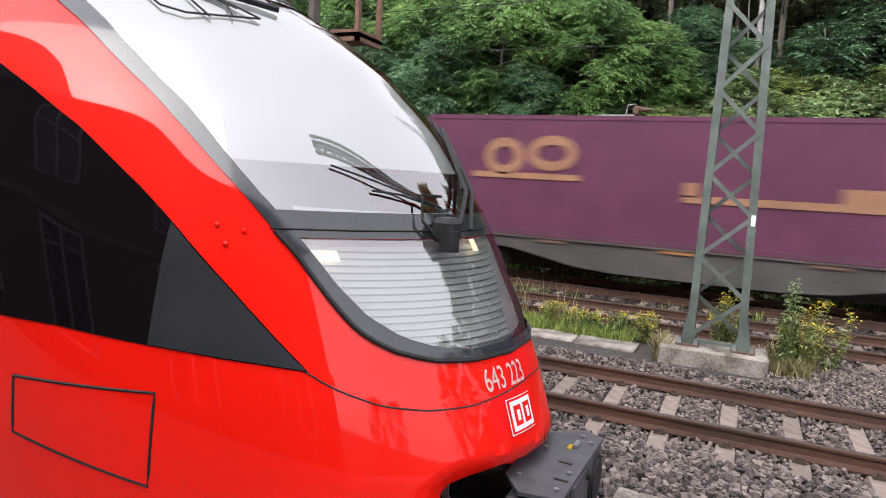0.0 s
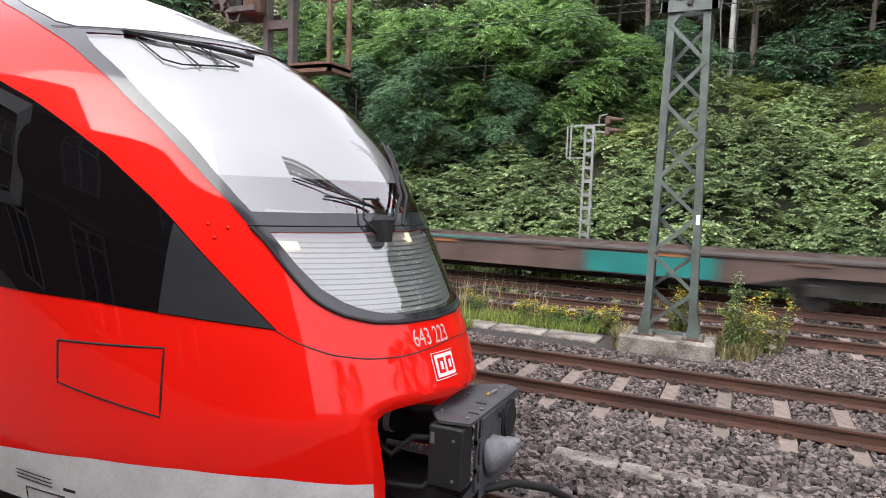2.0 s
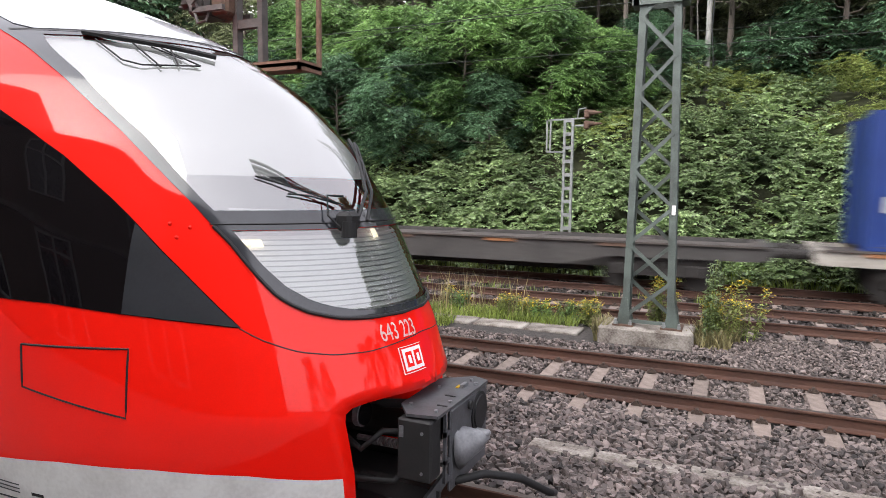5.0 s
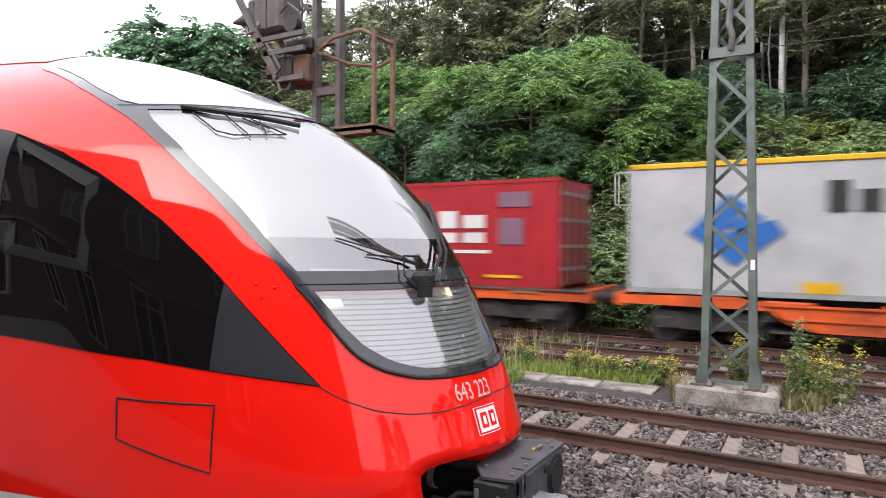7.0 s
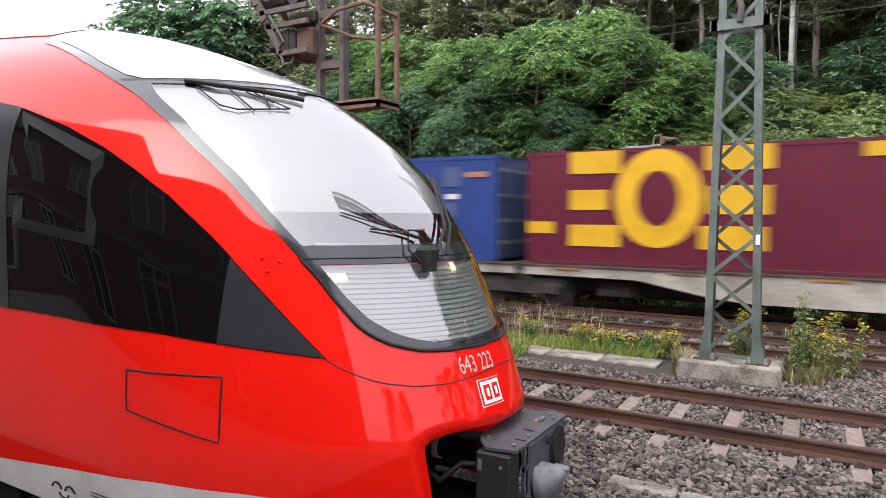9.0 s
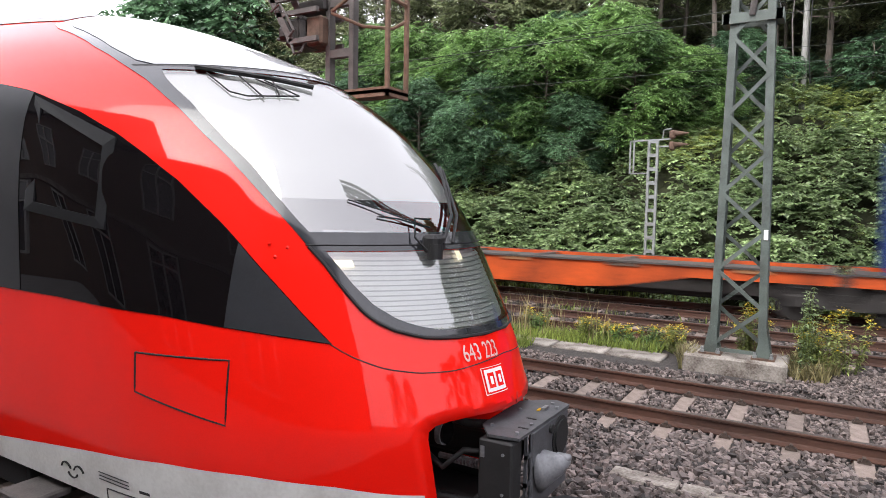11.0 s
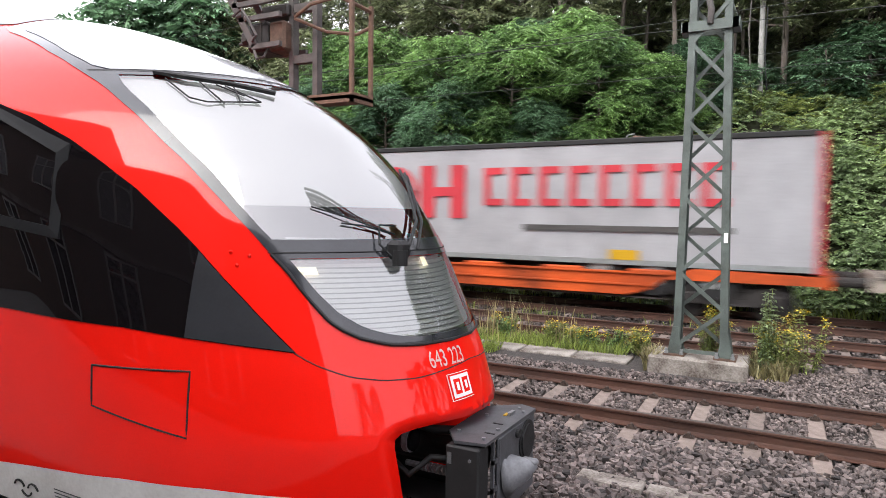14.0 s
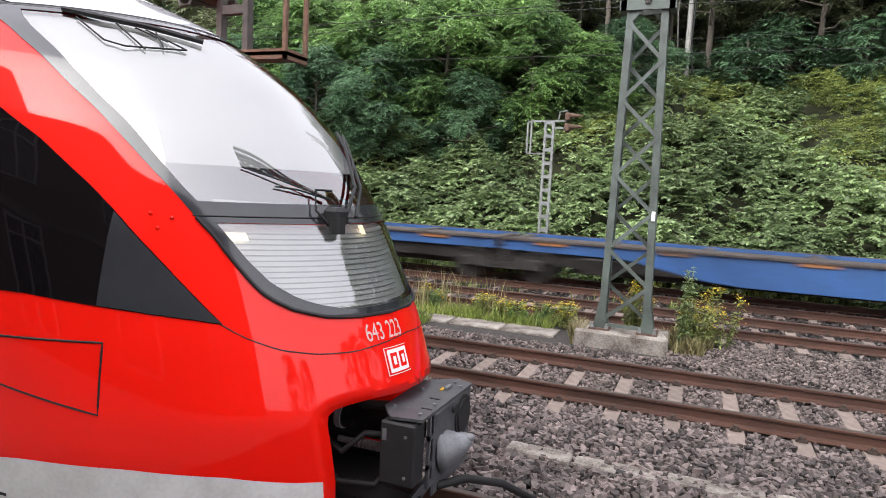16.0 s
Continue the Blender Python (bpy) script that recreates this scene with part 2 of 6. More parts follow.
def raw(name, verts, faces, mat, parent=None, smooth=False):
    me = bpy.data.meshes.new(name)
    me.from_pydata([tuple(map(float, v)) for v in verts], [], faces)
    me.materials.append(mat)
    if smooth:
        me.shade_smooth()
    ob = new(name, me)
    ob.parent = parent
    return ob


def empty(name, m, label, category, group=""):
    ob = new(name)
    ob.matrix_basis = m
    return tagged(ob, label, category, group)


def box(bm, x0, x1, y0, y1, z0, z1, bevel=0.0, m=None):
    got = bmesh.ops.create_cube(bm, size=1)
    vs = got["verts"]
    bmesh.ops.transform(bm, matrix=Matrix.Translation(((x0 + x1) / 2, (y0 + y1) / 2, (z0 + z1) / 2)) @ Matrix.Diagonal((x1 - x0, y1 - y0, z1 - z0, 1)), verts=vs)
    if m is not None:
        bmesh.ops.transform(bm, matrix=m, verts=vs)
    if bevel:
        es = list({e for v in vs for e in v.link_edges})
        bmesh.ops.bevel(bm, geom=es, offset=bevel, segments=1, profile=0.5, affect="EDGES")
    return bm


def bar(bm, a, b, w, h, up=(0, 0, 1)):
    """A rectangular bar from a to b."""
    a, b = Vector(a), Vector(b)
    d = b - a
    zax = d.normalized()
    xax = zax.cross(Vector(up))
    if xax.length < 1e-4:
        xax = zax.cross(Vector((1, 0, 0)))
    xax.normalize()
    yax = zax.cross(xax)
    m = Matrix((xax, yax, zax)).transposed().to_4x4()
    m.translation = (a + b) / 2
    return box(bm, -w / 2, w / 2, -h / 2, h / 2, -d.length / 2, d.length / 2, 0, m)


def tube(bm, pts, r, n=8, r_end=None):
    """A round tube along points."""
    pts = [Vector(p) for p in pts]
    rings = []
    for i, p in enumerate(pts):
        d = (pts[min(i + 1, len(pts) - 1)] - pts[max(i - 1, 0)]).normalized()
        s = d.cross(Vector((0.13, 0.29, 0.95)))
        s.normalize()
        q = d.cross(s)
        f = i / max(1, len(pts) - 1)
        rr = r if r_end is None else r + (r_end - r) * f
        rings.append([bm.verts.new(p + (s * math.cos(k / n * math.tau) + q * math.sin(k / n * math.tau)) * rr) for k in range(n)])
    for a, b in zip(rings, rings[1:]):
        for k in range(n):
            bm.faces.new((a[k], a[(k + 1) % n], b[(k + 1) % n], b[k]))
    bm.faces.new(rings[0][::-1])
    bm.faces.new(rings[-1])
    return bm


def disc(bm, centre, axis, r, depth, n=20, r2=None):
    """A round plate or cone, axis 'x', 'y' or 'z'."""
    got = bmesh.ops.create_cone(bm, cap_ends=True, segments=n, radius1=r, radius2=r if r2 is None else r2, depth=depth)
    rot = {"x": Euler((0, radians(90), 0)), "y": Euler((radians(-90), 0, 0)), "z": Euler((0, 0, 0))}[axis].to_matrix().to_4x4()
    bmesh.ops.transform(bm, matrix=Matrix.Translation(centre) @ rot, verts=got["verts"])
    return bm


def B(*boxes, bevel=0.0):
    bm = bmesh.new()
    for b in boxes:
        box(bm, *b, bevel=bevel)
    return bm


def lerp(x, xs, ys):
    return float(np.interp(x, xs, ys))


# ---- ground and tracks ----
TRACKS = {"red": 2.65, "second": 7.3525, "third": 12.45, "fourth": 15.75}
PITCH = 0.655


def ground_height(x, y):
    bed = -0.245
    if y > 17.4:
        rise = lerp(y, [17.4, 19, 24, 29, 34, 48, 80, 200], [0, 0.7, 3.9, 6.6, 7.6, 9.0, 11, 14])
        left = lerp(x, [-120, -60, -30, -14], [0.35, 0.5, 0.85, 1.0])
        bump = 0.35 * noise.noise(Vector((x * 0.35, y * 0.35, 0))) * min(1, (y - 17.4) / 3)
        return bed + rise * left + bump
    if 9.0 < y < 11.0:
        bed += 0.02
    return bed + 0.015 * noise.noise(Vector((x * 1.3, y * 1.3, 3)))


def grid(name, xs, ys, f, mat):
    verts = [(x, y, f(x, y)) for y in ys for x in xs]
    n = len(xs)
    faces = [(j * n + i, j * n + i + 1, (j + 1) * n + i + 1, (j + 1) * n + i) for j in range(len(ys) - 1) for i in range(n - 1)]
    return raw(name, verts, faces, mat, smooth=True)


gx = [-900, -500, -300, -200, -140, -100, -75, -55] + [-40 + i for i in range(61)] + [26, 35, 50, 80, 130, 220, 400, 900]
gy = [-900, -400, -150, -60, -30] + [-20 + i * 2 for i in range(19)] + [17, 17.4] + [18 + i for i in range(30)] + [50, 56, 64, 75, 90, 120, 170, 260, 450, 900]
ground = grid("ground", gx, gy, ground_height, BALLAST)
ground.data.materials.append(SOIL)
for f in ground.data.polygons:
    if f.center.y > 17.5 or f.center.y < -8 or abs(f.center.x) > 120:
        f.material_index = 1
tagged(ground, "ballast ground darkened for shaded gaps, with overgrown bank", "ground", kind="structure")


def rail(name, y, x0=-160.0, x1=120.0):
    prof = [(-0.075, -0.172), (0.075, -0.172), (0.075, -0.160), (0.02, -0.145), (0.009, -0.13), (0.009, -0.045), (0.034, -0.034), (0.036, -0.008), (0.028, 0.0),
            (-0.028, 0.0), (-0.036, -0.008), (-0.034, -0.034), (-0.009, -0.045), (-0.009, -0.13), (-0.02, -0.145), (-0.075, -0.160)]
    bm = bmesh.new()
    a = [bm.verts.new((x0, y + p, q)) for p, q in prof]
    b = [bm.verts.new((x1, y + p, q)) for p, q in prof]
    k = len(prof)
    for i in range(k):
        f = bm.faces.new((a[i], a[(i + 1) % k], b[(i + 1) % k], b[i]))
        f.material_index = 1 if i == 8 else 0
    bm.faces.new(a)
    bm.faces.new(b[::-1])
    bmesh.ops.recalc_face_normals(bm, faces=bm.faces)
    ob = mesh_object(name, bm, [RAIL_RUST, RAIL_TOP])
    return tagged(ob, "rusty brown steel rail on concrete sleepers", "rail", "running rails")


for yc in TRACKS.values():
    rail("rail", yc - 0.7525)
    rail("rail", yc + 0.7525)

# raised edging slabs beside the train's track
for i, (x, w, dz, rz) in enumerate(((-0.95, 0.62, 0.0, -2), (-0.22, 0.78, -0.015, 1), (0.62, 0.80, -0.01, -1), (1.5, 0.8, 0, 1), (2.4, 0.8, 0, 0))):
    slab = mesh_object("edging_slab", B((-w / 2, w / 2, -0.11, 0.11, -0.10, 0.03), bevel=0.012), CONCRETE)
    slab.matrix_basis = pose(x, 4.80, -0.165 + dz, 0, 0, rz)
    tagged(slab, "pale worn concrete edging slab lying in ballast", "slab", "edging slabs")

# cable trough lids
for i in range(9):
    x = -2.42 - i * 1.02
    lid = mesh_object("trough_lid", B((-0.5, 0.5, -0.30, 0.30, -0.16, 0.05), bevel=0.02), CONCRETE)
    lid.matrix_basis = pose(x, 10.32 + 0.02 * math.sin(i * 2.1), -0.235 + 0.015 * math.sin(i * 3.3), 0, 0, 1.2 * math.sin(i * 1.7))
    tagged(lid, "grey weathered concrete cable trough lid", "trough lid", "cable trough lids")

# ---- lattice mast on its concrete block ----
block = mesh_object("mast_foundation", B((-1.53, -0.0, 9.72, 10.62, -0.5, 0.05), bevel=0.03), CONCRETE)
tagged(block, "stained concrete foundation block under lattice mast", "foundation")

mast = empty("lattice_mast", pose(-0.745, 10.12, 0.05), "grey-green painted steel lattice mast on concrete block", "mast")
MH = 10.0


def mast_half(z):
    return 0.425 - 0.019 * z


for sx in (-1, 1):
    # one channel section, open towards the middle
    bm = bmesh.new()
    sect = [(0, -0.17), (0.115, -0.17), (0.115, -0.152), (0.018, -0.152), (0.018, 0.152), (0.115, 0.152), (0.115, 0.17), (0, 0.17)]
    lo, hi = [[bm.verts.new((sx * (mast_half(z) - u), v * (1 - 0.03 * z), z)) for u, v in sect] for z in (0.0, MH)]
    for k in range(8):
        bm.faces.new((lo[k], lo[(k + 1) % 8], hi[(k + 1) % 8], hi[k]))
    bm.faces.new(lo)
    bm.faces.new(hi[::-1])
    bmesh.ops.recalc_face_normals(bm, faces=bm.faces)
    part("leg", bm, MAST_GREEN, mast)
    # flared foot
    for v in (-0.178, 0.172):
        bm = bmesh.new()
        p = [bm.verts.new((sx * a, v + d, z)) for d in (0, 0.012) for a, z in ((0.50, 0.03), (0.26, 0.03), (0.30, 0.20), (0.335, 0.48), (0.425, 0.48))]
        bm.faces.new(p[:5])
        bm.faces.new(p[5:][::-1])
        for k in range(5):
            bm.faces.new((p[k], p[(k + 1) % 5], p[5 + (k + 1) % 5], p[5 + k]))
        bmesh.ops.recalc_face_normals(bm, faces=bm.faces)
        part("gusset", bm, MAST_GREEN, mast)
    plate = part("base_plate", B((sx * 0.39 - 0.17, sx * 0.39 + 0.17, -0.25, 0.25, 0.0, 0.03)), PLATE_RUST, mast, "rusty base plate")
    for bx in (-0.12, 0.12):
        bm = bmesh.new()
        disc(bm, (sx * 0.39 + bx, -0.215, 0.07), "z", 0.022, 0.09, 8)
        disc(bm, (sx * 0.39 + bx, -0.215, 0.05), "z", 0.036, 0.04, 6)
        part("bolt", bm, GALV, plate)
part("tie", B((-0.28, 0.28, -0.176, -0.165, 0.06, 0.12)), MAST_GREEN, mast)
z, side, step = 0.16, 1, 0.62
while z < MH - 0.6:
    for face, v in ((0, -0.172), (1, 0.165)):
        s = side if face == 0 else -side
        f = 1 - 0.03 * z
        bm = bar(bmesh.new(), (-s * (mast_half(z) - 0.05), v * f, z), (s * (mast_half(z + step) - 0.05), v * f, z + step), 0.062, 0.012, up=(0, 1, 0))
        part("lattice_bar", bm, MAST_GREEN, mast)
    z += step
    side = -side
bm = B((-0.42, 0.42, -0.20, -0.165, 5.30, 5.46), (-0.42, 0.42, 0.13, 0.165, 5.30, 5.46), (-0.44, -0.33, -0.20, 0.165, 5.30, 5.46), (0.33, 0.44, -0.20, 0.165, 5.30, 5.46))
collar = part("collar", bm, MAST_GREEN, mast)
bm = tube(bmesh.new(), [(0.0, -0.20, 5.40), (0.02, -0.24, 5.60), (-0.03, -0.22, 5.80), (-0.02, -0.2, 6.2)], 0.05, 8)
part("cable_clamp", bm, SIGNAL_GREY, mast)
part("plate", B((0.315, 0.375, -0.186, -0.168, 1.90, 2.06), bevel=0.004), LETTER_WHITE, mast, "small white plate")
# bracket arms over the tracks
part("bracket", bar(bmesh.new(), (0, 0.1, 6.6), (0, 5.6, 7.0), 0.06, 0.06), GALV, mast)
part("bracket", bar(bmesh.new(), (0, -0.1, 6.6), (0, -2.9, 7.0), 0.06, 0.06), GALV, mast)

# lattice boom across the tracks ahead of the railcar
boom = empty("lattice_boom", pose(0, 0, 0), "grey-green lattice cantilever boom on a post over the tracks", "boom")
B0, B1 = Vector((1.25, 0.6, 9.0)), Vector((5.15, 9.9, 9.0))
across = (B1 - B0).normalized().cross(Vector((0, 0, 1)))
for sx in (-1, 1):
    for z in (-0.11, 0.11):
        part("chord", bar(bmesh.new(), B0 + across * sx * 0.11 + Vector((0, 0, z)), B1 + across * sx * 0.11 + Vector((0, 0, z)), 0.06, 0.06), MAST_GREEN, boom)
for k in range(26):
    a, b = B0.lerp(B1, k / 26), B0.lerp(B1, (k + 1) / 26)
    s_ = across * 0.11 * (1 if k % 2 else -1)
    part("lattice_bar", bar(bmesh.new(), a + s_ + Vector((0, 0, -0.11)), b - s_ + Vector((0, 0, -0.11)), 0.045, 0.02), MAST_GREEN, boom)
    part("lattice_bar", bar(bmesh.new(), a + across * 0.11 + Vector((0, 0, -0.11 if k % 2 else 0.11)), b + across * 0.11 + Vector((0, 0, 0.11 if k % 2 else -0.11)), 0.045, 0.02, up=(1, 0, 0)), MAST_GREEN, boom)
part("post", B((B1.x - 0.13, B1.x + 0.13, B1.y - 0.13, B1.y + 0.13, -0.3, 9.3), bevel=0.02), MAST_GREEN, boom)

# overhead wires
for name, pts, r in (
    ("contact_wire", [(-60, 12.6, 5.95), (-0.75, 11.9, 5.95), (60, 12.5, 5.95)], 0.008),
    ("contact_wire", [(-60, 15.3, 5.9), (-14, 15.75, 5.9), (-0.75, 16.0, 5.9), (60, 15.5, 5.9)], 0.008),
    ("messenger_wire", [(-70, 15.8, 7.9), (-30, 15.8, 6.75), (-11.3, 15.7, 6.65), (-5.6, 14.9, 6.85), (-1.5, 13.9, 6.7), (4, 13.5, 6.8), (40, 13.5, 7.8)], 0.008),
    ("messenger_wire", [(-70, 12.3, 7.7), (-32, 12.2, 7.0), (-0.75, 12.1, 7.9), (32, 12.2, 7.0), (70, 12.2, 7.8)], 0.007),
    ("feeder_wire", [(-70, 26, 10.2), (-8, 24.5, 8.3), (0, 24.2, 8.1), (60, 24, 9.6)], 0.008),
    ("feeder_wire", [(-70, 27, 8.9), (-8, 25.5, 7.3), (0, 25.2, 7.2), (60, 25, 8.4)], 0.008),
):
    w = mesh_object(name, tube(bmesh.new(), pts, r, 5), WIRE, True)
    tagged(w, "thin dark overhead wire above the tracks", "wire", "overhead wires")


# ---- signals ----
def signal_post(thing, w, z0, z1, mat, rung):
    for sx in (-1, 1):
        part("post", B((sx * w / 2 - 0.035, sx * w / 2 + 0.035, -0.05, 0.05, z0, z1)), mat, thing)
    z = z0 + 0.2
    while z < z1 - 0.05:
        part("rung", B((-w / 2 + 0.035, w / 2 - 0.035, -0.045, -0.02, z - 0.05, z + 0.05), (-w / 2 + 0.035, w / 2 - 0.035, 0.02, 0.045, z - 0.05, z + 0.05)), mat, thing)
        z += rung


sig = empty("railway_signal", pose(-4.85, 5.0, -0.3), "tall grey steel signal with black lamp heads and rusty cage", "signal")
signal_post(sig, 0.37, 0.0, 6.2, SIGNAL_GREY, 0.62)
cage = part("cage", B((0.18, 0.88, -0.24, 0.18, 3.97, 4.01), (0.18, 0.88, -0.24, -0.20, 3.93, 4.04), (0.84, 0.88, -0.24, 0.18, 3.93, 4.04)), SIGNAL_BROWN, sig, "rust-brown service cage")
for cx, cy in ((0.86, -0.22), (0.86, 0.16)):
    part("cage_post", B((cx - 0.022, cx + 0.022, cy - 0.022, cy + 0.022, 4.01, 5.10)), SIGNAL_BROWN, cage)
bm = bmesh.new()
tube(bm, [(0.05, -0.25, 4.98), (0.3, -0.26, 5.09), (0.7, -0.26, 5.12), (0.86, -0.22, 5.04), (0.86, 0.16, 5.04)], 0.022, 6)
tube(bm, [(0.05, -0.25, 4.96), (0.4, -0.1, 4.80), (0.7, 0.1, 4.78), (0.86, 0.16, 4.86)], 0.02, 6)
part("hand_rail", bm, SIGNAL_BROWN, cage)
# lamp heads on a sloping frame, hooded towards oncoming trains
for x0, x1, z0, z1, hx, hz, hl, hr, mat in ((-1.12, -0.60, 5.36, 5.92, -1.30, 5.66, 0.38, 0.12, SIGNAL_GREY), (-0.80, -0.46, 4.66, 5.02, -0.80, 4.84, 0.30, 0.09, SIGNAL_BLACK)):
    bm = B((x0, x1, -0.20, 0.20, z0, z1), bevel=0.05)
    box(bm, x0 - 0.16, x0, -0.15, 0.15, z0 + 0.12, z1 - 0.06, bevel=0.04)
    head = part("lamp_head", bm, mat, sig, "weathered lamp head")
    part("hood", disc(bmesh.new(), (hx - hl / 2, 0, hz), "x", 0.015, hl, 16, r2=hr), SIGNAL_BLACK, head)
    part("bolt", disc(bmesh.new(), (x0 + 0.12, -0.205, z0 + 0.12), "y", 0.03, 0.02, 10), STEEL_PALE, head)
    part("lid_seam", B((x0 + 0.25, x0 + 0.27, -0.208, 0.208, z0 + 0.02, z1 - 0.02)), SIGNAL_BLACK, head)
for y in (-0.24, 0.24):
    part("strut", bar(bmesh.new(), (-1.36, y, 5.92), (-0.60, y, 4.70), 0.05, 0.09), SIGNAL_GREY, sig)
    for z in (5.24, 5.05, 4.70):
        part("strut", bar(bmesh.new(), (-1.0 + (5.3 - z) * 0.6, y, z), (-0.18, y, z), 0.05, 0.06), SIGNAL_GREY, sig)
part("hinge_plate", B((-0.62, -0.18, -0.12, 0.12, 5.07, 5.22), bevel=0.02), SIGNAL_BLACK, sig)
part("cable_box", B((-0.44, -0.18, -0.18, 0.12, 4.64, 5.0), bevel=0.03), PLATE_RUST, sig)
part("joint_disc", disc(bmesh.new(), (-0.44, -0.16, 5.40), "y", 0.11, 0.10, 18), SIGNAL_BLACK, sig)
for pts in ([(-0.60, -0.22, 5.55), (-0.42, -0.27, 5.62), (-0.26, -0.26, 5.50), (-0.20, -0.2, 5.30)], [(-0.92, -0.29, 5.10), (-0.74, -0.32, 5.16), (-0.62, -0.32, 5.00), (-0.52, -0.30, 4.82), (-0.62, -0.28, 4.76)],
            [(-0.62, -0.24, 4.68), (-0.54, -0.27, 4.54), (-0.44, -0.25, 4.56), (-0.42, -0.2, 4.70)], [(-1.16, -0.24, 5.44), (-1.10, -0.28, 5.34), (-1.00, -0.26, 5.36), (-0.98, -0.2, 5.46)]):
    part("cable", tube(bmesh.new(), pts, 0.018, 6), SIGNAL_GREY, sig)

sig = empty("railway_signal", pose(-4.04, 18.0, -0.2), "pale galvanised signal post with rust-brown lamps on the bank", "signal")
signal_post(sig, 0.24, 0.0, 4.66, GALV, 0.40)
bm = bmesh.new()
for a, b in (((-0.66, 0, 3.68), (-0.66, 0, 4.64)), ((-0.50, -0.2, 3.68), (-0.50, -0.2, 4.64)), ((-0.66, 0, 3.68), (-0.12, 0, 3.68)), ((-0.66, 0, 4.62), (0.5, 0, 4.66)), ((-0.5, -0.2, 4.62), (-0.1, -0.2, 4.62)), ((0.12, 0, 4.45), (0.5, 0, 4.45))):
    bar(bm, a, b, 0.045, 0.045)
part("frame", bm, GALV, sig)
for hz in (4.78, 4.46):
    bm = B((0.45, 0.60, -0.12, 0.12, hz - 0.13, hz + 0.12), bevel=0.04)
    disc(bm, (0.78, 0, hz + 0.03), "x", 0.09, 0.38, 14, r2=0.015)
    part("lamp_head", bm, PLATE_RUST, sig, "rust-brown lamp head")
part("hand_rail", tube(bmesh.new(), [(0.25, 0, 4.66), (0.28, 0, 4.92), (0.5, 0, 4.95)], 0.02, 6), GALV, sig)

# pale pole with cable boxes at the top of the bank
pole = empty("utility_pole", pose(-0.75, 29.6, 6.2), "slim pale pole with cable boxes above the bank", "pole")
part("shaft", tube(bmesh.new(), [(0, 0, 0), (0, 0, 8.5)], 0.125, 10, 0.10), POLE_WHITE, pole)
for z in (6.2,):
    part("cable_box", B((-0.20, 0.16, -0.26, -0.12, z, z + 0.3), bevel=0.02), GALV, pole)
part("cable", tube(bmesh.new(), [(0.17, -0.15, 0.2), (0.26, -0.2, 1.6), (0.15, -0.2, 3.0), (0.2, -0.2, 5.0)], 0.03, 6), RUBBER, pole)
part("cable", tube(bmesh.new(), [(-0.17, -0.15, 0.1), (-0.36, -0.2, 1.9), (-0.5, -0.2, 4.2), (-0.3, -0.2, 8.0)], 0.03, 6), SIGNAL_GREY, pole)

# ---- platform and station building behind the camera ----
plat = mesh_object("platform", B((-60, 60, -5.9, 0.72, -0.8, 0.20), bevel=0.02), PLATFORM)
tagged(plat, "grey paved low railway platform", "platform", kind="structure")
house = empty("station_building", pose(0, -6.0, 0), "two-storey brown plaster station building with white windows", "building")
part("wall", B((-48, 4.5, -8, 0, -0.5, 8.8)), PLASTER, house)
part("roof", B((-48.6, 5.0, -8.5, 0.5, 8.8, 9.1), (-46, -9.0, -7, -0.5, 9.1, 13.4), bevel=0.1), SIGNAL_BLACK, house)
part("cornice", B((-48.2, 4.7, 0, 0.12, 3.7, 3.95)), CONCRETE, house)
for fx in range(-10, 2):
    for z0, z1 in ((0.8, 3.6), (5.0, 7.6)):
        x = fx * 4.4 - 2.4
        win = part("window", B((x - 0.8, x + 0.8, 0.003, 0.03, z0, z1)), PANE, house)
        part("window_frame", B((x - 0.86, x - 0.76, 0.0, 0.08, z0, z1), (x + 0.76, x + 0.86, 0, 0.08, z0, z1), (x - 0.76, x + 0.76, 0, 0.08, z1 - 0.1, z1), (x - 0.76, x + 0.76, 0, 0.08, z0, z0 + 0.08),
                               (x - 0.05, x + 0.05, 0, 0.08, z0, z1), (x - 0.76, x + 0.76, 0, 0.08, z1 - 0.85, z1 - 0.77)), WHITE_PAINT, win)

# ---- the red railcar ----
YC = 2.65
ZX = [0.3, 0.99, 1.39, 1.70, 2.0, 2.26, 2.65, 2.98, 3.23, 3.42, 3.58, 3.70, 3.82, 4.00, 4.20, 4.36]
XX = [-1.36, -1.305, -1.43, -1.57, -1.716, -1.866, -2.144, -2.495, -2.88, -3.236, -3.62, -3.95, -4.30, -4.90, -5.8, -7.4]
ZW = [0.3, 0.8, 1.2, 2.3, 2.6, 3.0, 3.2, 3.4, 3.58, 3.70, 3.82, 4.00, 4.20, 4.36]
WW = [1.40, 1.45, 1.46, 1.462, 1.45, 1.404, 1.363, 1.301, 1.215, 1.135, 1.02, 0.82, 0.575, 0.02]
REAR = -17.0


def smooth_table(xs, ys):
    """A smooth curve through a short table."""
    zs = np.linspace(xs[0], xs[-1], 400)
    v = np.interp(zs, xs, ys)
    k = np.hanning(25)
    k /= k.sum()
    pad = np.concatenate([2 * v[0] - v[12:0:-1], v, 2 * v[-1] - v[-2:-14:-1]])
    s = np.convolve(pad, k, mode="valid")
    return lambda q: float(np.interp(q, zs, s))


tip_x, half_w = smooth_table(ZX, XX), smooth_table(ZW, WW)


def taper(z):
    return lerp(z, [0.3, 2.0, 3.0, 4.12], [2.22, 2.27, 2.50, 2.69])


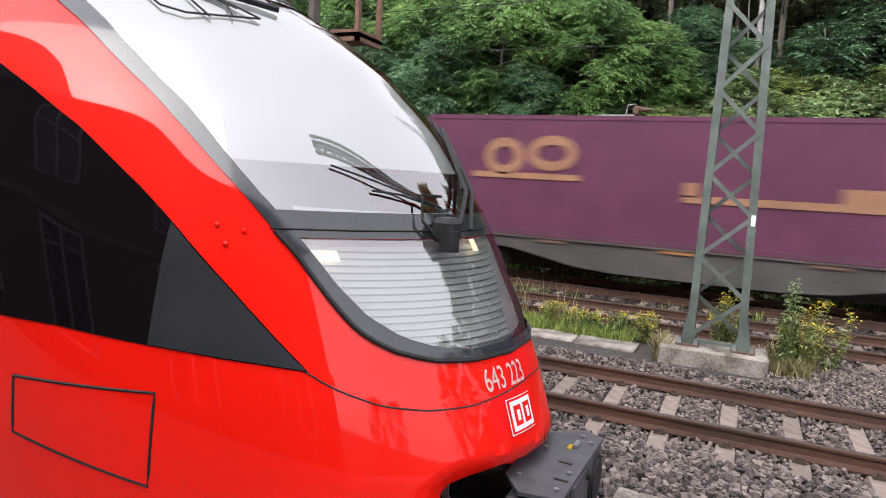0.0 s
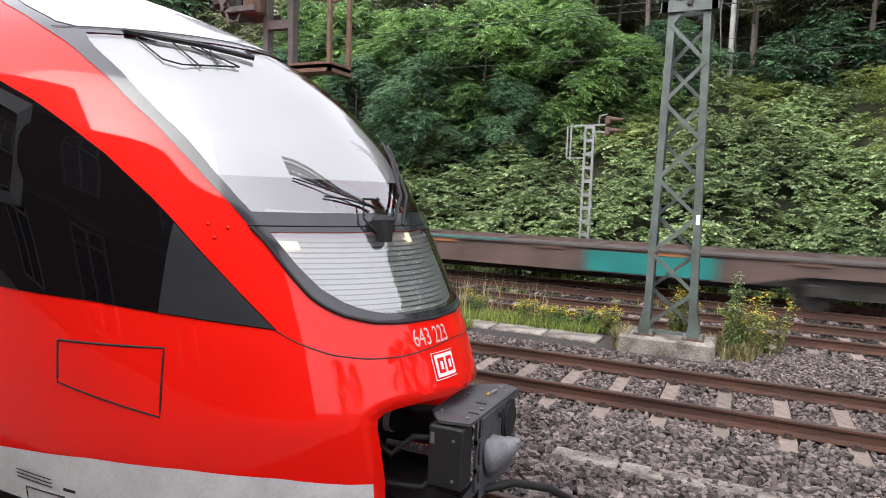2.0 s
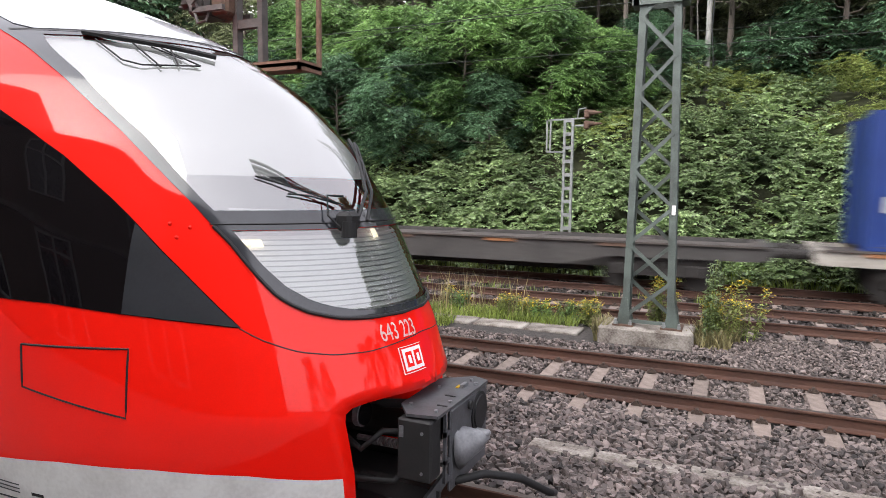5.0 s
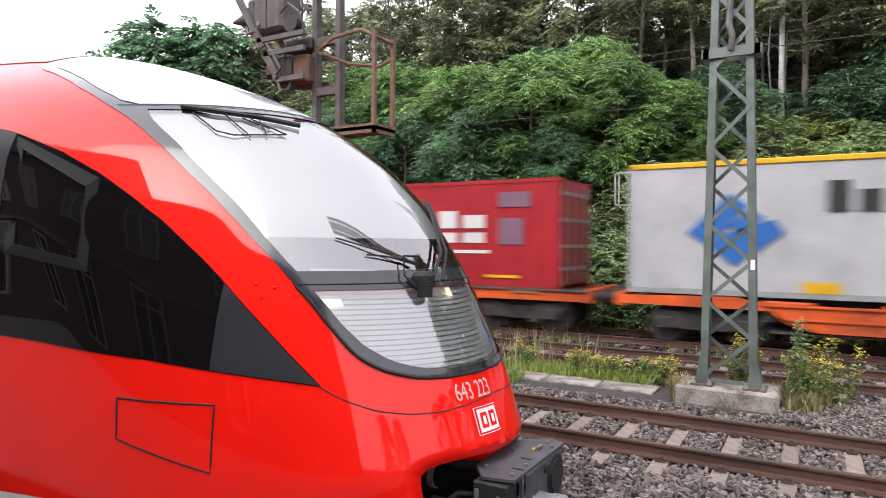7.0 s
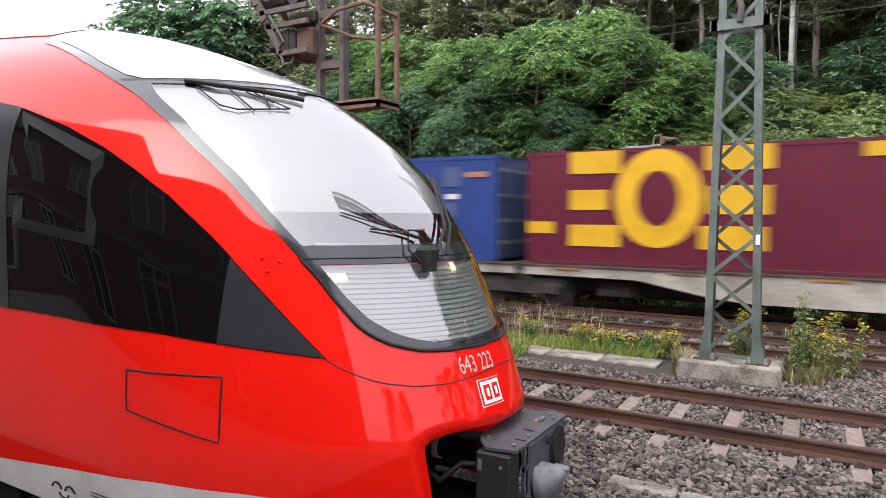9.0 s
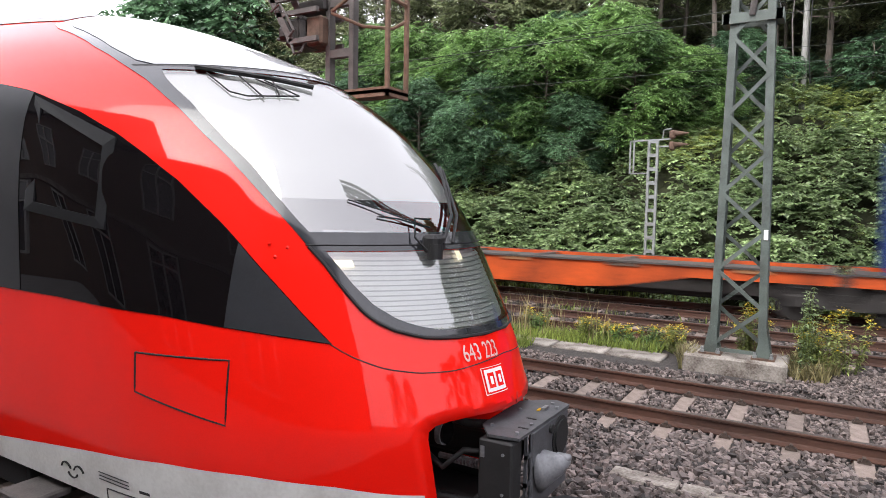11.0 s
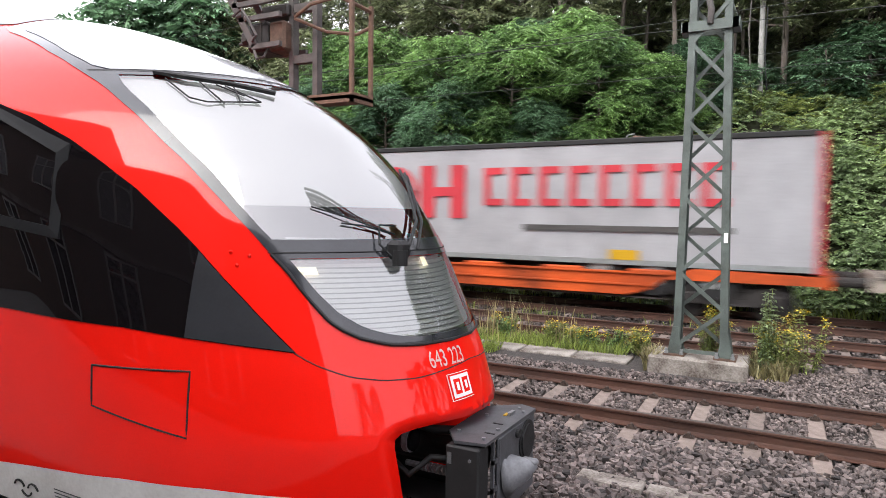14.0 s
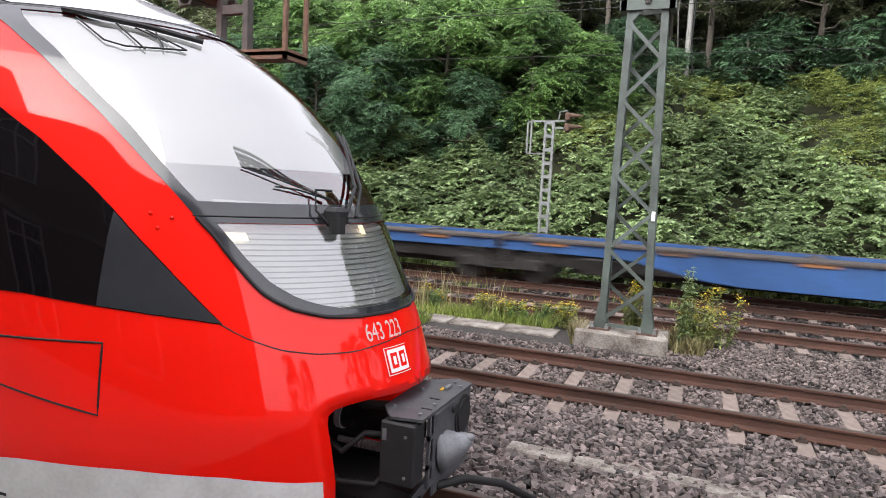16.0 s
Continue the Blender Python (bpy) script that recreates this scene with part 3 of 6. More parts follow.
def skin(s, z, out=0.0):
    """A point of the nose: s = -1 near side .. 1 far side, as a share of the half width."""
    s = max(-1.0, min(1.0, s))
    def at(s_, z_):
        return Vector((tip_x(z_) - taper(z_) * (1 - math.sqrt(max(0, 1 - s_ * s_))), YC + half_w(z_) * s_, z_))
    p = at(s, z)
    if out:
        p += skin_normal(s, z) * out
    return p


def skin_normal(s, z):
    a = math.asin(max(-0.999, min(0.999, s)))
    def at(a_, z_):
        return Vector((tip_x(z_) - taper(z_) * (1 - math.cos(a_)), YC + half_w(z_) * math.sin(a_), z_))
    z = min(z, 4.33)
    da, dz = at(a + 0.01, z) - at(a - 0.01, z), at(a, z + 0.015) - at(a, z - 0.015)
    n = da.cross(dz)
    return n.normalized()


def side_point(x, z, side=-1, out=0.0):
    """A point of the flank over (x, z)."""
    u = (tip_x(z) - x) / taper(z)
    s = math.sqrt(max(0, 1 - (1 - u) ** 2)) if u < 1 else 1.0
    n = skin_normal(min(s, 0.9995), z)
    p = Vector((x, YC + half_w(z) * s, z)) + n * out
    return p if side > 0 else Vector((p.x, 2 * YC - p.y, p.z))


def side_patch(name, mat, parent, xs, low, high, out, rows=24, side=-1, label=""):
    verts, faces = [], []
    for x in xs:
        a, b = low(x), high(x)
        for j in range(rows + 1):
            verts.append(side_point(x, a + (b - a) * j / rows, side, out))
    k = rows + 1
    for i in range(len(xs) - 1):
        for j in range(rows):
            q = (i * k + j, (i + 1) * k + j, (i + 1) * k + j + 1, i * k + j + 1)
            faces.append(q if side < 0 else q[::-1])
    return tagged(raw(name, verts, faces, mat, parent, True), label)


def front_patch(name, mat, parent, zs, left, right, out, cols=32, label=""):
    """left, right: offsets from the centre line in metres."""
    verts, faces = [], []
    for z in zs:
        w = half_w(z)
        a, b = math.asin(max(-1, min(1, left(z) / w))), math.asin(max(-1, min(1, right(z) / w)))
        for i in range(cols + 1):
            verts.append(skin(math.sin(a + (b - a) * i / cols), z, out))
    k = cols + 1
    for j in range(len(zs) - 1):
        for i in range(cols):
            faces.append((j * k + i, j * k + i + 1, (j + 1) * k + i + 1, (j + 1) * k + i))
    return tagged(raw(name, verts, faces, mat, parent, True), label)


car = empty("railcar", pose(0, 0, 0), "bright red diesel railcar with sloping glazed nose, standing", "train")

SCREEN_Z = [1.530, 1.545, 1.59, 1.65, 1.70, 1.80, 1.90, 2.0, 2.12, 2.35, 2.6, 2.8, 2.95, 3.09, 3.23, 3.35]
SCREEN_B = [0.35, 0.57, 0.715, 0.79, 0.832, 0.868, 0.897, 0.92, 0.957, 1.01, 1.052, 1.068, 1.070, 1.06, 1.040, 1.025]
INNER_Z = [1.575, 1.59, 1.62, 1.66, 1.75, 1.88, 2.04, 2.18, 2.26, 2.41, 2.73, 2.95, 3.18, 3.25, 3.33]
INNER_B = [0.30, 0.50, 0.60, 0.69, 0.78, 0.84, 0.885, 0.92, 0.945, 0.972, 1.012, 1.016, 0.985, 0.965, 0.92]


_sb, _ib = smooth_table(SCREEN_Z, SCREEN_B), smooth_table(INNER_Z, INNER_B)


def screen_b(z):
    return _sb(z) if z > 1.68 else lerp(z, SCREEN_Z, SCREEN_B)


def inner_b(z):
    return _ib(z) if z > 1.80 else lerp(z, INNER_Z, INNER_B)


# shell: nose and straight body, open at the screen and round the coupler
def mouth(p):
    return p.z < lerp(abs(p.y - YC), [0.0, 0.45, 0.66, 0.76], [1.085, 1.095, 1.065, 1.02]) and abs(p.y - YC) < lerp(p.z, [0.3, 0.6, 1.0], [0.64, 0.67, 0.75])


bm = bmesh.new()
zrows = sorted(set([round(0.30 + 0.025 * i, 3) for i in range(120)] + [3.3 + 0.02 * i for i in range(53)] + [4.352]))
zrows = [z for z in zrows if z <= 4.353]
cols = 110
ring = []
for z in zrows:
    row = [bm.verts.new((REAR, YC - half_w(z), z))]
    row += [bm.verts.new(skin(math.sin(-math.pi / 2 + math.pi * i / cols), z)) for i in range(cols + 1)]
    row.append(bm.verts.new((REAR, YC + half_w(z), z)))
    ring.append(row)
for a, b in zip(ring, ring[1:]):
    for i in range(len(a) - 1):
        c = (a[i].co + b[i + 1].co) / 2
        off = abs(c.y - YC)
        if 0 < i < len(a) - 2:
            if 1.555 < c.z < 3.32 and off < (screen_b(c.z) + inner_b(c.z)) / 2 and not 2.08 < c.z < 2.15:
                continue
            if mouth(c):
                continue
        bm.faces.new((a[i], a[i + 1], b[i + 1], b[i]))
bm.faces.new([ring[-1][i] for i in range(len(ring[-1]))]).material_index = 1
shell = part("body", bm, [RED, ROOF_GREY], car, "glossy red bodyshell", True)
part("end_wall", B((REAR - 0.03, REAR, YC - 1.45, YC + 1.45, 0.3, 3.6)), PILLAR, car)

# red lip round the coupler opening
for side in (-1, 1):
    verts, faces = [], []
    path = [(0.0, 1.05), (0.25, 1.055), (0.45, 1.06), (0.58, 1.052), (0.66, 1.035), (0.695, 1.005), (0.70, 0.96), (0.67, 0.8), (0.63, 0.6), (0.60, 0.32)]
    for o, z in path:
        p = skin(side * o / half_w(z), z, 0.004)
        q = skin(side * (o + lerp(z, [1.0, 1.045], [0.085, 0.03])) / half_w(z), z + lerp(z, [0.98, 1.045], [0.0, 0.075]), 0.003)
        verts += [q, p, p + Vector((-0.16 if side < 0 else -0.50, -side * 0.02, 0.0))]
    for i in range(len(path) - 1):
        faces += [(3 * i, 3 * i + 1, 3 * i + 4, 3 * i + 3), (3 * i + 1, 3 * i + 2, 3 * i + 5, 3 * i + 4)]
    raw("lip", verts, faces, RED, car, True)

stripe_top = lambda x: lerp(x, [-17, -5.27, -4.0, -3.1, -2.5, -2.03, -1.63], [0.40, 0.47, 0.62, 0.715, 0.725, 0.69, 0.605])
stripe_low = lambda x: lerp(x, [-17, -5.2, -4.0, -1.6], [0.302, 0.302, 0.302, 0.302])
xs_stripe = [-17, -9] + list(np.linspace(-7, -1.612, 54))
for side in (-1, 1):
    side_patch("skirt_stripe", SKIRT_WHITE, car, xs_stripe, stripe_low, stripe_top, 0.006, 8, side, "dirty white stripe along the skirt")

win_low = lambda x: lerp(x, [-17, -5.1, -4.21, -3.11, -2.56, -2.24, -2.095], [1.69, 1.69, 1.684, 1.648, 1.590, 1.550, 1.527])
win_top = lambda x: max(win_low(x) + 0.003, lerp(x, [-17, -5.9, -5.30, -4.8, -4.65, -4.14, -3.745, -3.45, -3.18, -2.85, -2.71, -2.42, -2.23, -2.095], [3.33, 3.33, 3.28, 3.185, 3.146, 2.987, 2.82, 2.665, 2.503, 2.256, 2.133, 1.853, 1.663, 1.530]))
xs_win = [-17, -12, -8] + list(np.linspace(-6.5, -2.097, 70))
for side in (-1, 1):
    side_patch("side_window_band", WINDOW_BLACK, car, xs_win, win_low, win_top, 0.006, 20, side, "black glazed window band")
    side_patch("pillar", PILLAR, car, list(np.linspace(-2.70, -2.10, 14)), lambda x: win_low(x) + 0.004, lambda x: max(win_low(x) + 0.006, win_top(x) - 0.006), 0.010, 10, side, "dark grey corner pillar panel")
    side_patch("pillar", PILLAR, car, list(np.linspace(-5.70, -4.70, 12)), lambda x: win_low(x) + 0.004, lambda x: win_top(x) - 0.004, 0.010, 16, side)
# small hopper window: frame of four bars and its pane
quad = [(-4.65, 3.125), (-3.73, 2.785), (-3.66, 2.17), (-4.60, 2.285)]
bm = bmesh.new()
inner = [(-4.53, 3.02), (-3.81, 2.725), (-3.75, 2.25), (-4.47, 2.345)]
vo = [bm.verts.new(side_point(x, z, -1, 0.022)) for x, z in quad]
vi = [bm.verts.new(side_point(x, z, -1, 0.022)) for x, z in inner]
vb = [bm.verts.new(side_point(x, z, -1, 0.002)) for x, z in quad]
vc = [bm.verts.new(side_point(x, z, -1, 0.002)) for x, z in inner]
for i in range(4):
    j = (i + 1) % 4
    bm.faces.new((vo[i], vo[j], vi[j], vi[i]))
    bm.faces.new((vo[i], vb[i], vb[j], vo[j]))
    bm.faces.new((vi[j], vc[j], vc[i], vi[i]))
bmesh.ops.recalc_face_normals(bm, faces=bm.faces)
hop = part("hopper_window_frame", bm, WINDOW_FRAME, car, "black framed hopper window")
raw("pane", [side_point(x, z, -1, 0.010) for x, z in inner], [(3, 2, 1, 0)], WINDOW_BLACK, hop)


def line_on(name, pts, w, mat, parent, out, curve=side_point, closed=False, **kw):
    """A raised thin seam through surface points."""
    bm = bmesh.new()
    ps = [curve(a, b, out=out) for a, b in pts]
    if closed:
        ps.append(ps[0])
    tube(bm, ps, w / 2, 5)
    return part(name, bm, mat, parent)


def densify(pts, n):
    out = []
    for (a, b), (c, d) in zip(pts, pts[1:]):
        out += [(a + (c - a) * i / n, b + (d - b) * i / n) for i in range(n)]
    return out + [pts[-1]]


line_on("hatch", densify([(-3.345, 1.398), (-2.645, 1.412), (-2.64, 1.020), (-3.345, 1.143), (-3.345, 1.398)], 8), 0.013, RUBBER, car, 0.001)
# groove below the screen, round the nose
bm = bmesh.new()
gz = smooth_table([-1.0, -0.947, -0.831, -0.68, -0.49, -0.22, 0.0, 0.22, 0.49, 0.68, 0.831, 0.947, 1.0], [1.529, 1.459, 1.384, 1.349, 1.342, 1.368, 1.385, 1.368, 1.342, 1.349, 1.384, 1.459, 1.529])
pts = [skin(o / half_w(1.4), gz(o), 0.001) for o in np.linspace(-1.0, 1.0, 60)]
tube(bm, pts, 0.004, 5)
part("seam", bm, RUBBER, car)
for x, z in ((-2.53, 2.116), (-2.43, 2.094), (-2.48, 2.037)):
    bm = bmesh.new()
    p = side_point(x, z, -1, 0.006)
    bmesh.ops.create_icosphere(bm, subdivisions=1, radius=0.013, matrix=Matrix.Translation(p))
    part("rivet", bm, RED, car, "", True)

# windscreen surround, in strips
zs_all = list(np.linspace(1.56, 3.345, 64))
for sgn in (-1, 1):
    if sgn < 0:
        front_patch("screen_surround", SCREEN_FRAME, car, zs_all, lambda z: -screen_b(z), lambda z: -min(inner_b(z), screen_b(z) - 0.02), 0.008, 6, "dark grey windscreen surround")
    else:
        front_patch("screen_surround", SCREEN_FRAME, car, zs_all, lambda z: min(inner_b(z), screen_b(z) - 0.02), screen_b, 0.008, 6)
front_patch("screen_surround", SCREEN_FRAME, car, [1.532, 1.545, 1.56, 1.58], lambda z: -min(screen_b(z), 0.6), lambda z: min(screen_b(z), 0.6), 0.008, 24)
front_patch("screen_crossbar", SCREEN_FRAME, car, [2.075, 2.10, 2.13, 2.16, 2.19], lambda z: -inner_b(z) - 0.01, lambda z: inner_b(z) + 0.01, 0.009, 30, "grey bar between the panes")
front_patch("screen_surround", SCREEN_FRAME, car, [3.315, 3.325, 3.335, 3.345], lambda z: -screen_b(z) + 0.02, lambda z: screen_b(z) - 0.02, 0.0085, 30)
line_bm = bmesh.new()
seam = [skin(o / half_w(2.11), 2.11, 0.012) for o in np.linspace(-0.96, 0.96, 40)]
tube(line_bm, seam, 0.004, 5)
part("seam", line_bm, RUBBER, car)
# rubber seal outside the lower pane
half_path = [(screen_b(z), z) for z in list(np.linspace(2.10, 1.60, 24)) + [1.57, 1.55, 1.54, 1.533]] + [(0.15, 1.529)]
loop = [(-o, z) for o, z in half_path] + half_path[::-1]
part("seal", tube(bmesh.new(), [skin(o / half_w(z), z, 0.010) for o, z in loop], 0.012, 6), RUBBER, car, "black rubber screen seal")
upper = front_patch("windscreen", SCREEN_GLASS, car, list(np.linspace(2.155, 3.33, 44)), lambda z: -inner_b(z) - 0.015, lambda z: inner_b(z) + 0.015, 0.003, 40, "large sloping windscreen reflecting pale sky")
lower = front_patch("display_pane", LOWER_GLASS, car, [1.572, 1.58] + list(np.linspace(1.60, 2.07, 20)), lambda z: -inner_b(z) - 0.015, lambda z: inner_b(z) + 0.015, 0.003, 40, "lower pane with pale blind behind it")
for o in (upper, lower):
    o.visible_shadow = False
front_patch("sun_blind", BLIND, car, list(np.linspace(2.415, 3.325, 24)), lambda z: -inner_b(z) - 0.02, lambda z: inner_b(z) + 0.02, -0.03, 36, "white sun blind drawn down behind the windscreen")
# roof fairing above the screen
border = smooth_table([3.24, 3.32, 3.40, 3.56, 3.70, 3.85, 3.955, 4.18, 4.36], [1.04, 1.03, 1.015, 0.96, 0.88, 0.775, 0.66, 0.49, 0.3])


def fair(z, rear=-5.62, inset=0.0):
    """Half width of the fairing: up to its side border and no further back than rear."""
    u = (tip_x(z) - rear) / taper(z)
    lim = half_w(z) * (math.sqrt(max(0, 1 - (1 - u) ** 2)) if u < 1 else 1.0) if u > 0 else 0.0
    return max(0.0, min(border(z) - inset, lim, half_w(z) * 0.985))


front_patch("roof_edge", SCREEN_FRAME, car, list(np.linspace(3.345, 4.29, 70)), lambda z: -fair(z), lambda z: fair(z), 0.006, 50, "dark grey roof edging")
def panel_b(z):
    return fair(z, -5.45, lerp(z, [3.36, 3.40, 3.5], [0.10, 0.06, 0.05]))


front_patch("roof_panel", ROOF_PANEL, car, list(np.linspace(3.362, 4.28, 70)), lambda z: -panel_b(z), panel_b, 0.011, 50, "pale glossy roof panel above the windscreen")
front_patch("roof_seam", RUBBER, car, [3.347, 3.357], lambda z: -1.0, lambda z: 1.0, 0.012, 40)
_zs = np.linspace(3.3, 4.352, 200)
_tips = np.array([tip_x(z) for z in _zs])
roof_top = lambda x: float(np.interp(-x, -_tips, _zs)) - 0.0001
for side in (-1, 1):
    side_patch("roof", ROOF_GREY, car, [-17, -12, -9, -8.2] + list(np.linspace(-7.6, -5.68, 14)), lambda x: min(roof_top(x) - 0.01, lerp(x, [-7, -5.68], [4.10, 4.0])), roof_top, 0.007, 14, side, "grey painted roof")

# blind slats behind the lower pane
for i in range(15):
    z = 1.60 + i * 0.031
    verts, faces = [], []
    b = inner_b(z + 0.01) + 0.03
    for o in np.linspace(-b, b, 25):
        p = skin(o / half_w(z), z, -0.035)
        q = skin(o / half_w(z), z + 0.026, -0.048)
        verts += [p, q]
    for k in range(24):
        faces.append((2 * k, 2 * k + 2, 2 * k + 3, 2 * k + 1))
    raw("blind_slat", verts, faces, SLAT, car)
# cab interior
front_patch("blind_backing", CAB_PALE, car, list(np.linspace(1.57, 2.09, 8)), lambda z: -inner_b(z) - 0.06, lambda z: inner_b(z) + 0.06, -0.065, 24)
front_patch("cab_wall", CAB_GREY, car, list(np.linspace(1.45, 3.3, 14)), lambda z: -half_w(z) * 0.85, lambda z: half_w(z) * 0.85, -0.55, 20)
front_patch("cab_desk", CAB_PALE, car, [2.06, 2.075, 2.16, 2.27], lambda z: -0.85, lambda z: 0.85, -0.16, 20, "pale grey cab desk edge")
for o0, o1, z0, z1 in ((-0.89, -0.80, 1.985, 2.03), (-0.095, -0.035, 2.015, 2.075)):
    front_patch("marker_lamp", HEADLAMP, car, [z0, (z0 + z1) / 2, z1], lambda q, s=o0: s, lambda q, s=o1: s, -0.02, 4, "small warm marker lamp behind the pane")

# wiper: housing, arms, blades
def on(o, z, out):
    return skin(o / half_w(z), z, out)


wip = part("wiper_base", B((-0.06, 0.06, -0.07, 0.07, -0.06, 0.06), bevel=0.025), RUBBER, car, "black wiper base")
wip.matrix_basis = Matrix.Translation(on(-0.33, 2.10, 0.05))
part("wiper_cap", disc(bmesh.new(), (0.03, -0.03, -0.05), "z", 0.05, 0.10, 14), RUBBER, wip)
for o1, z1, o0 in ((0.40, 2.65, -0.30), (0.43, 2.63, -0.22)):
    part("wiper_arm", tube(bmesh.new(), [on(o0, 2.08, 0.09), on((o0 * 2 + o1) / 3, 2.27, 0.07), on(o1, z1, 0.04)], 0.012, 6), RUBBER, car)
part("wiper_blade", tube(bmesh.new(), [on(0.0, 2.30, 0.028), on(0.22, 2.48, 0.03), on(0.46, 2.69, 0.025)], 0.012, 6), RUBBER, car)
part("wiper_blade", tube(bmesh.new(), [on(-0.585, 2.285, 0.02), on(-0.47, 2.265, 0.03), on(-0.32, 2.215, 0.03)], 0.006, 6), RUBBER, car)
part("wiper_arm", tube(bmesh.new(), [on(-0.69, 2.39, 0.02), on(-0.55, 2.32, 0.03), on(-0.30, 2.20, 0.05)], 0.005, 6), RUBBER, car)
part("hose", tube(bmesh.new(), [on(-0.40, 2.06, 0.05), on(-0.44, 2.14, 0.05), on(-0.38, 2.26, 0.05), on(-0.30, 2.24, 0.08)], 0.008, 6), RUBBER, car)
# wiper on the upper edge of the screen
part("top_wiper", tube(bmesh.new(), [on(-0.79, 3.33, 0.02), on(-0.70, 3.285, 0.03), on(-0.53, 3.25, 0.03), on(-0.30, 3.20, 0.03)], 0.018, 6), RUBBER, car)
for a_, b_ in (((-0.79, 3.275), (-0.81, 3.12)), ((-0.81, 3.12), (-0.76, 3.09)), ((-0.76, 3.09), (-0.48, 3.115)), ((-0.56, 3.235), (-0.48, 3.115)), ((-0.66, 3.26), (-0.69, 3.085)), ((-0.52, 3.23), (-0.60, 3.10)), ((-0.60, 3.24), (-0.53, 3.16))):
    part("top_wiper_link", tube(bmesh.new(), [on(*a_, 0.02), on(*b_, 0.02)], 0.006, 5), RUBBER, car)

# running number and emblem
def text_on(txt, size, s, z, mat, parent, tilt=0.0):
    cu = bpy.data.curves.new("lettering", "FONT")
    cu.body, cu.size, cu.align_x, cu.align_y, cu.extrude = txt, size, "CENTER", "CENTER", 0.001
    ob = new("lettering", cu)
    dg = bpy.context.evaluated_depsgraph_get()
    me = bpy.data.meshes.new_from_object(ob.evaluated_get(dg))
    bpy.data.objects.remove(ob)
    for v in me.vertices:
        o = s + v.co.x * 0.66
        p = skin(o / half_w(z), z + v.co.y, 0.005 + v.co.z)
        v.co = p
    me.materials.append(mat)
    t = new("lettering", me)
    t.parent = parent
    return t


text_on("643 223", 0.146, -0.235, 1.428, LETTER_PINK, car)


def emblem_patch(name, mat, o0, o1, z0, z1, out, parent):
    return front_patch(name, mat, parent, [z0, (z0 + z1) / 2, z1], lambda z: o0, lambda z: o1, out, 6)


em = emblem_patch("emblem", LETTER_WHITE, -0.295, -0.075, 1.160, 1.328, 0.004, car)
tagged(em, "white and red square emblem")
emblem_patch("emblem_border", RED, -0.290, -0.078, 1.165, 1.325, 0.006, em)
emblem_patch("emblem_field", LETTER_WHITE, -0.275, -0.093, 1.176, 1.314, 0.008, em)
for a, b in ((-0.255, -0.194), (-0.174, -0.113)):
    emblem_patch("emblem_bar", RED, a, b, 1.198, 1.292, 0.010, em)
    emblem_patch("emblem_gap", LETTER_WHITE, a + 0.019, b - 0.017, 1.220, 1.270, 0.012, em)

# recess, coupler and gear behind the front opening
# added plates closing the opening, near black to stand for its shade
part("coupler_recess", B((-3.2, -3.1, 1.4, 3.9, 0.10, 1.3), (-3.1, -1.74, 2.0, 3.3, 1.09, 1.12), (-3.1, -1.76, 1.88, 1.92, 0.12, 1.10), (-3.1, -1.76, 3.38, 3.42, 0.12, 1.10), (-3.1, -1.70, 1.95, 3.35, 0.10, 0.14)), COUPLER_DARK, car)
part("underframe", B((-17, -3.2, 1.45, 3.85, 0.35, 0.9), (-3.4, -2.7, 1.75, 3.55, 0.2, 0.55)), COUPLER_DARK, car)
cp = part("coupler_plate", bmesh.new(), COUPLER, car, "dark grey coupler cover plate")
bm = bmesh.new()
top = [(-1.43, 2.36), (-1.31, 2.20), (-1.115, 2.235), (-1.10, 3.07), (-1.22, 3.12), (-1.43, 2.95)]
va = [bm.verts.new((x, y, 0.975)) for x, y in top]
vb = [bm.verts.new((x, y, 0.957)) for x, y in top]
bm.faces.new(va)
bm.faces.new(vb[::-1])
for i in range(6):
    bm.faces.new((va[i], vb[i], vb[(i + 1) % 6], va[(i + 1) % 6]))
bmesh.ops.recalc_face_normals(bm, faces=bm.faces)
bm.to_mesh(cp.data)
cp.data.materials.clear()
cp.data.materials.append(COUPLER)
bm.free()
for x, y in ((-1.36, 2.36), (-1.16, 2.30), (-1.15, 2.5), (-1.14, 2.93), (-1.2, 3.0), (-1.34, 2.75)):
    part("bolt", disc(bmesh.new(), (x, y, 0.982), "z", 0.013, 0.014, 8), STEEL_PALE, cp)
for x, y in ((-1.17, 2.42), (-1.2, 2.62)):
    part("slot", B((x - 0.035, x + 0.035, y - 0.008, y + 0.008, 0.976, 0.979)), RUBBER, cp)
part("latch", B((-1.215, -1.19, 2.82, 2.90, 0.975, 0.995)), STEEL_PALE, cp)
part("latch_tag", B((-1.24, -1.22, 2.80, 2.86, 0.975, 0.981)), P_YELLOW, cp)
face = part("coupler_face", B((-1.135, -1.105, 2.42, 3.06, 0.42, 0.957), (-1.36, -1.135, 3.02, 3.06, 0.45, 0.957), bevel=0.012), COUPLER, car, "grey coupler face with cone and cup")
part("cup", disc(bmesh.new(), (-1.10, 2.90, 0.80), "x", 0.115, 0.03, 24), RUBBER, face)
part("cup_ring", disc(bmesh.new(), (-1.106, 2.90, 0.80), "x", 0.14, 0.02, 24), COUPLER_DARK, face)
bm = tube(bmesh.new(), [(-1.11, 2.60, 0.68), (-1.09, 2.602, 0.682), (-1.0, 2.63, 0.715), (-0.94, 2.655, 0.745)], 0.165, 24, 0.022)
box(bm, -1.04, -0.93, 2.62, 2.68, 0.735, 0.775, bevel=0.012)
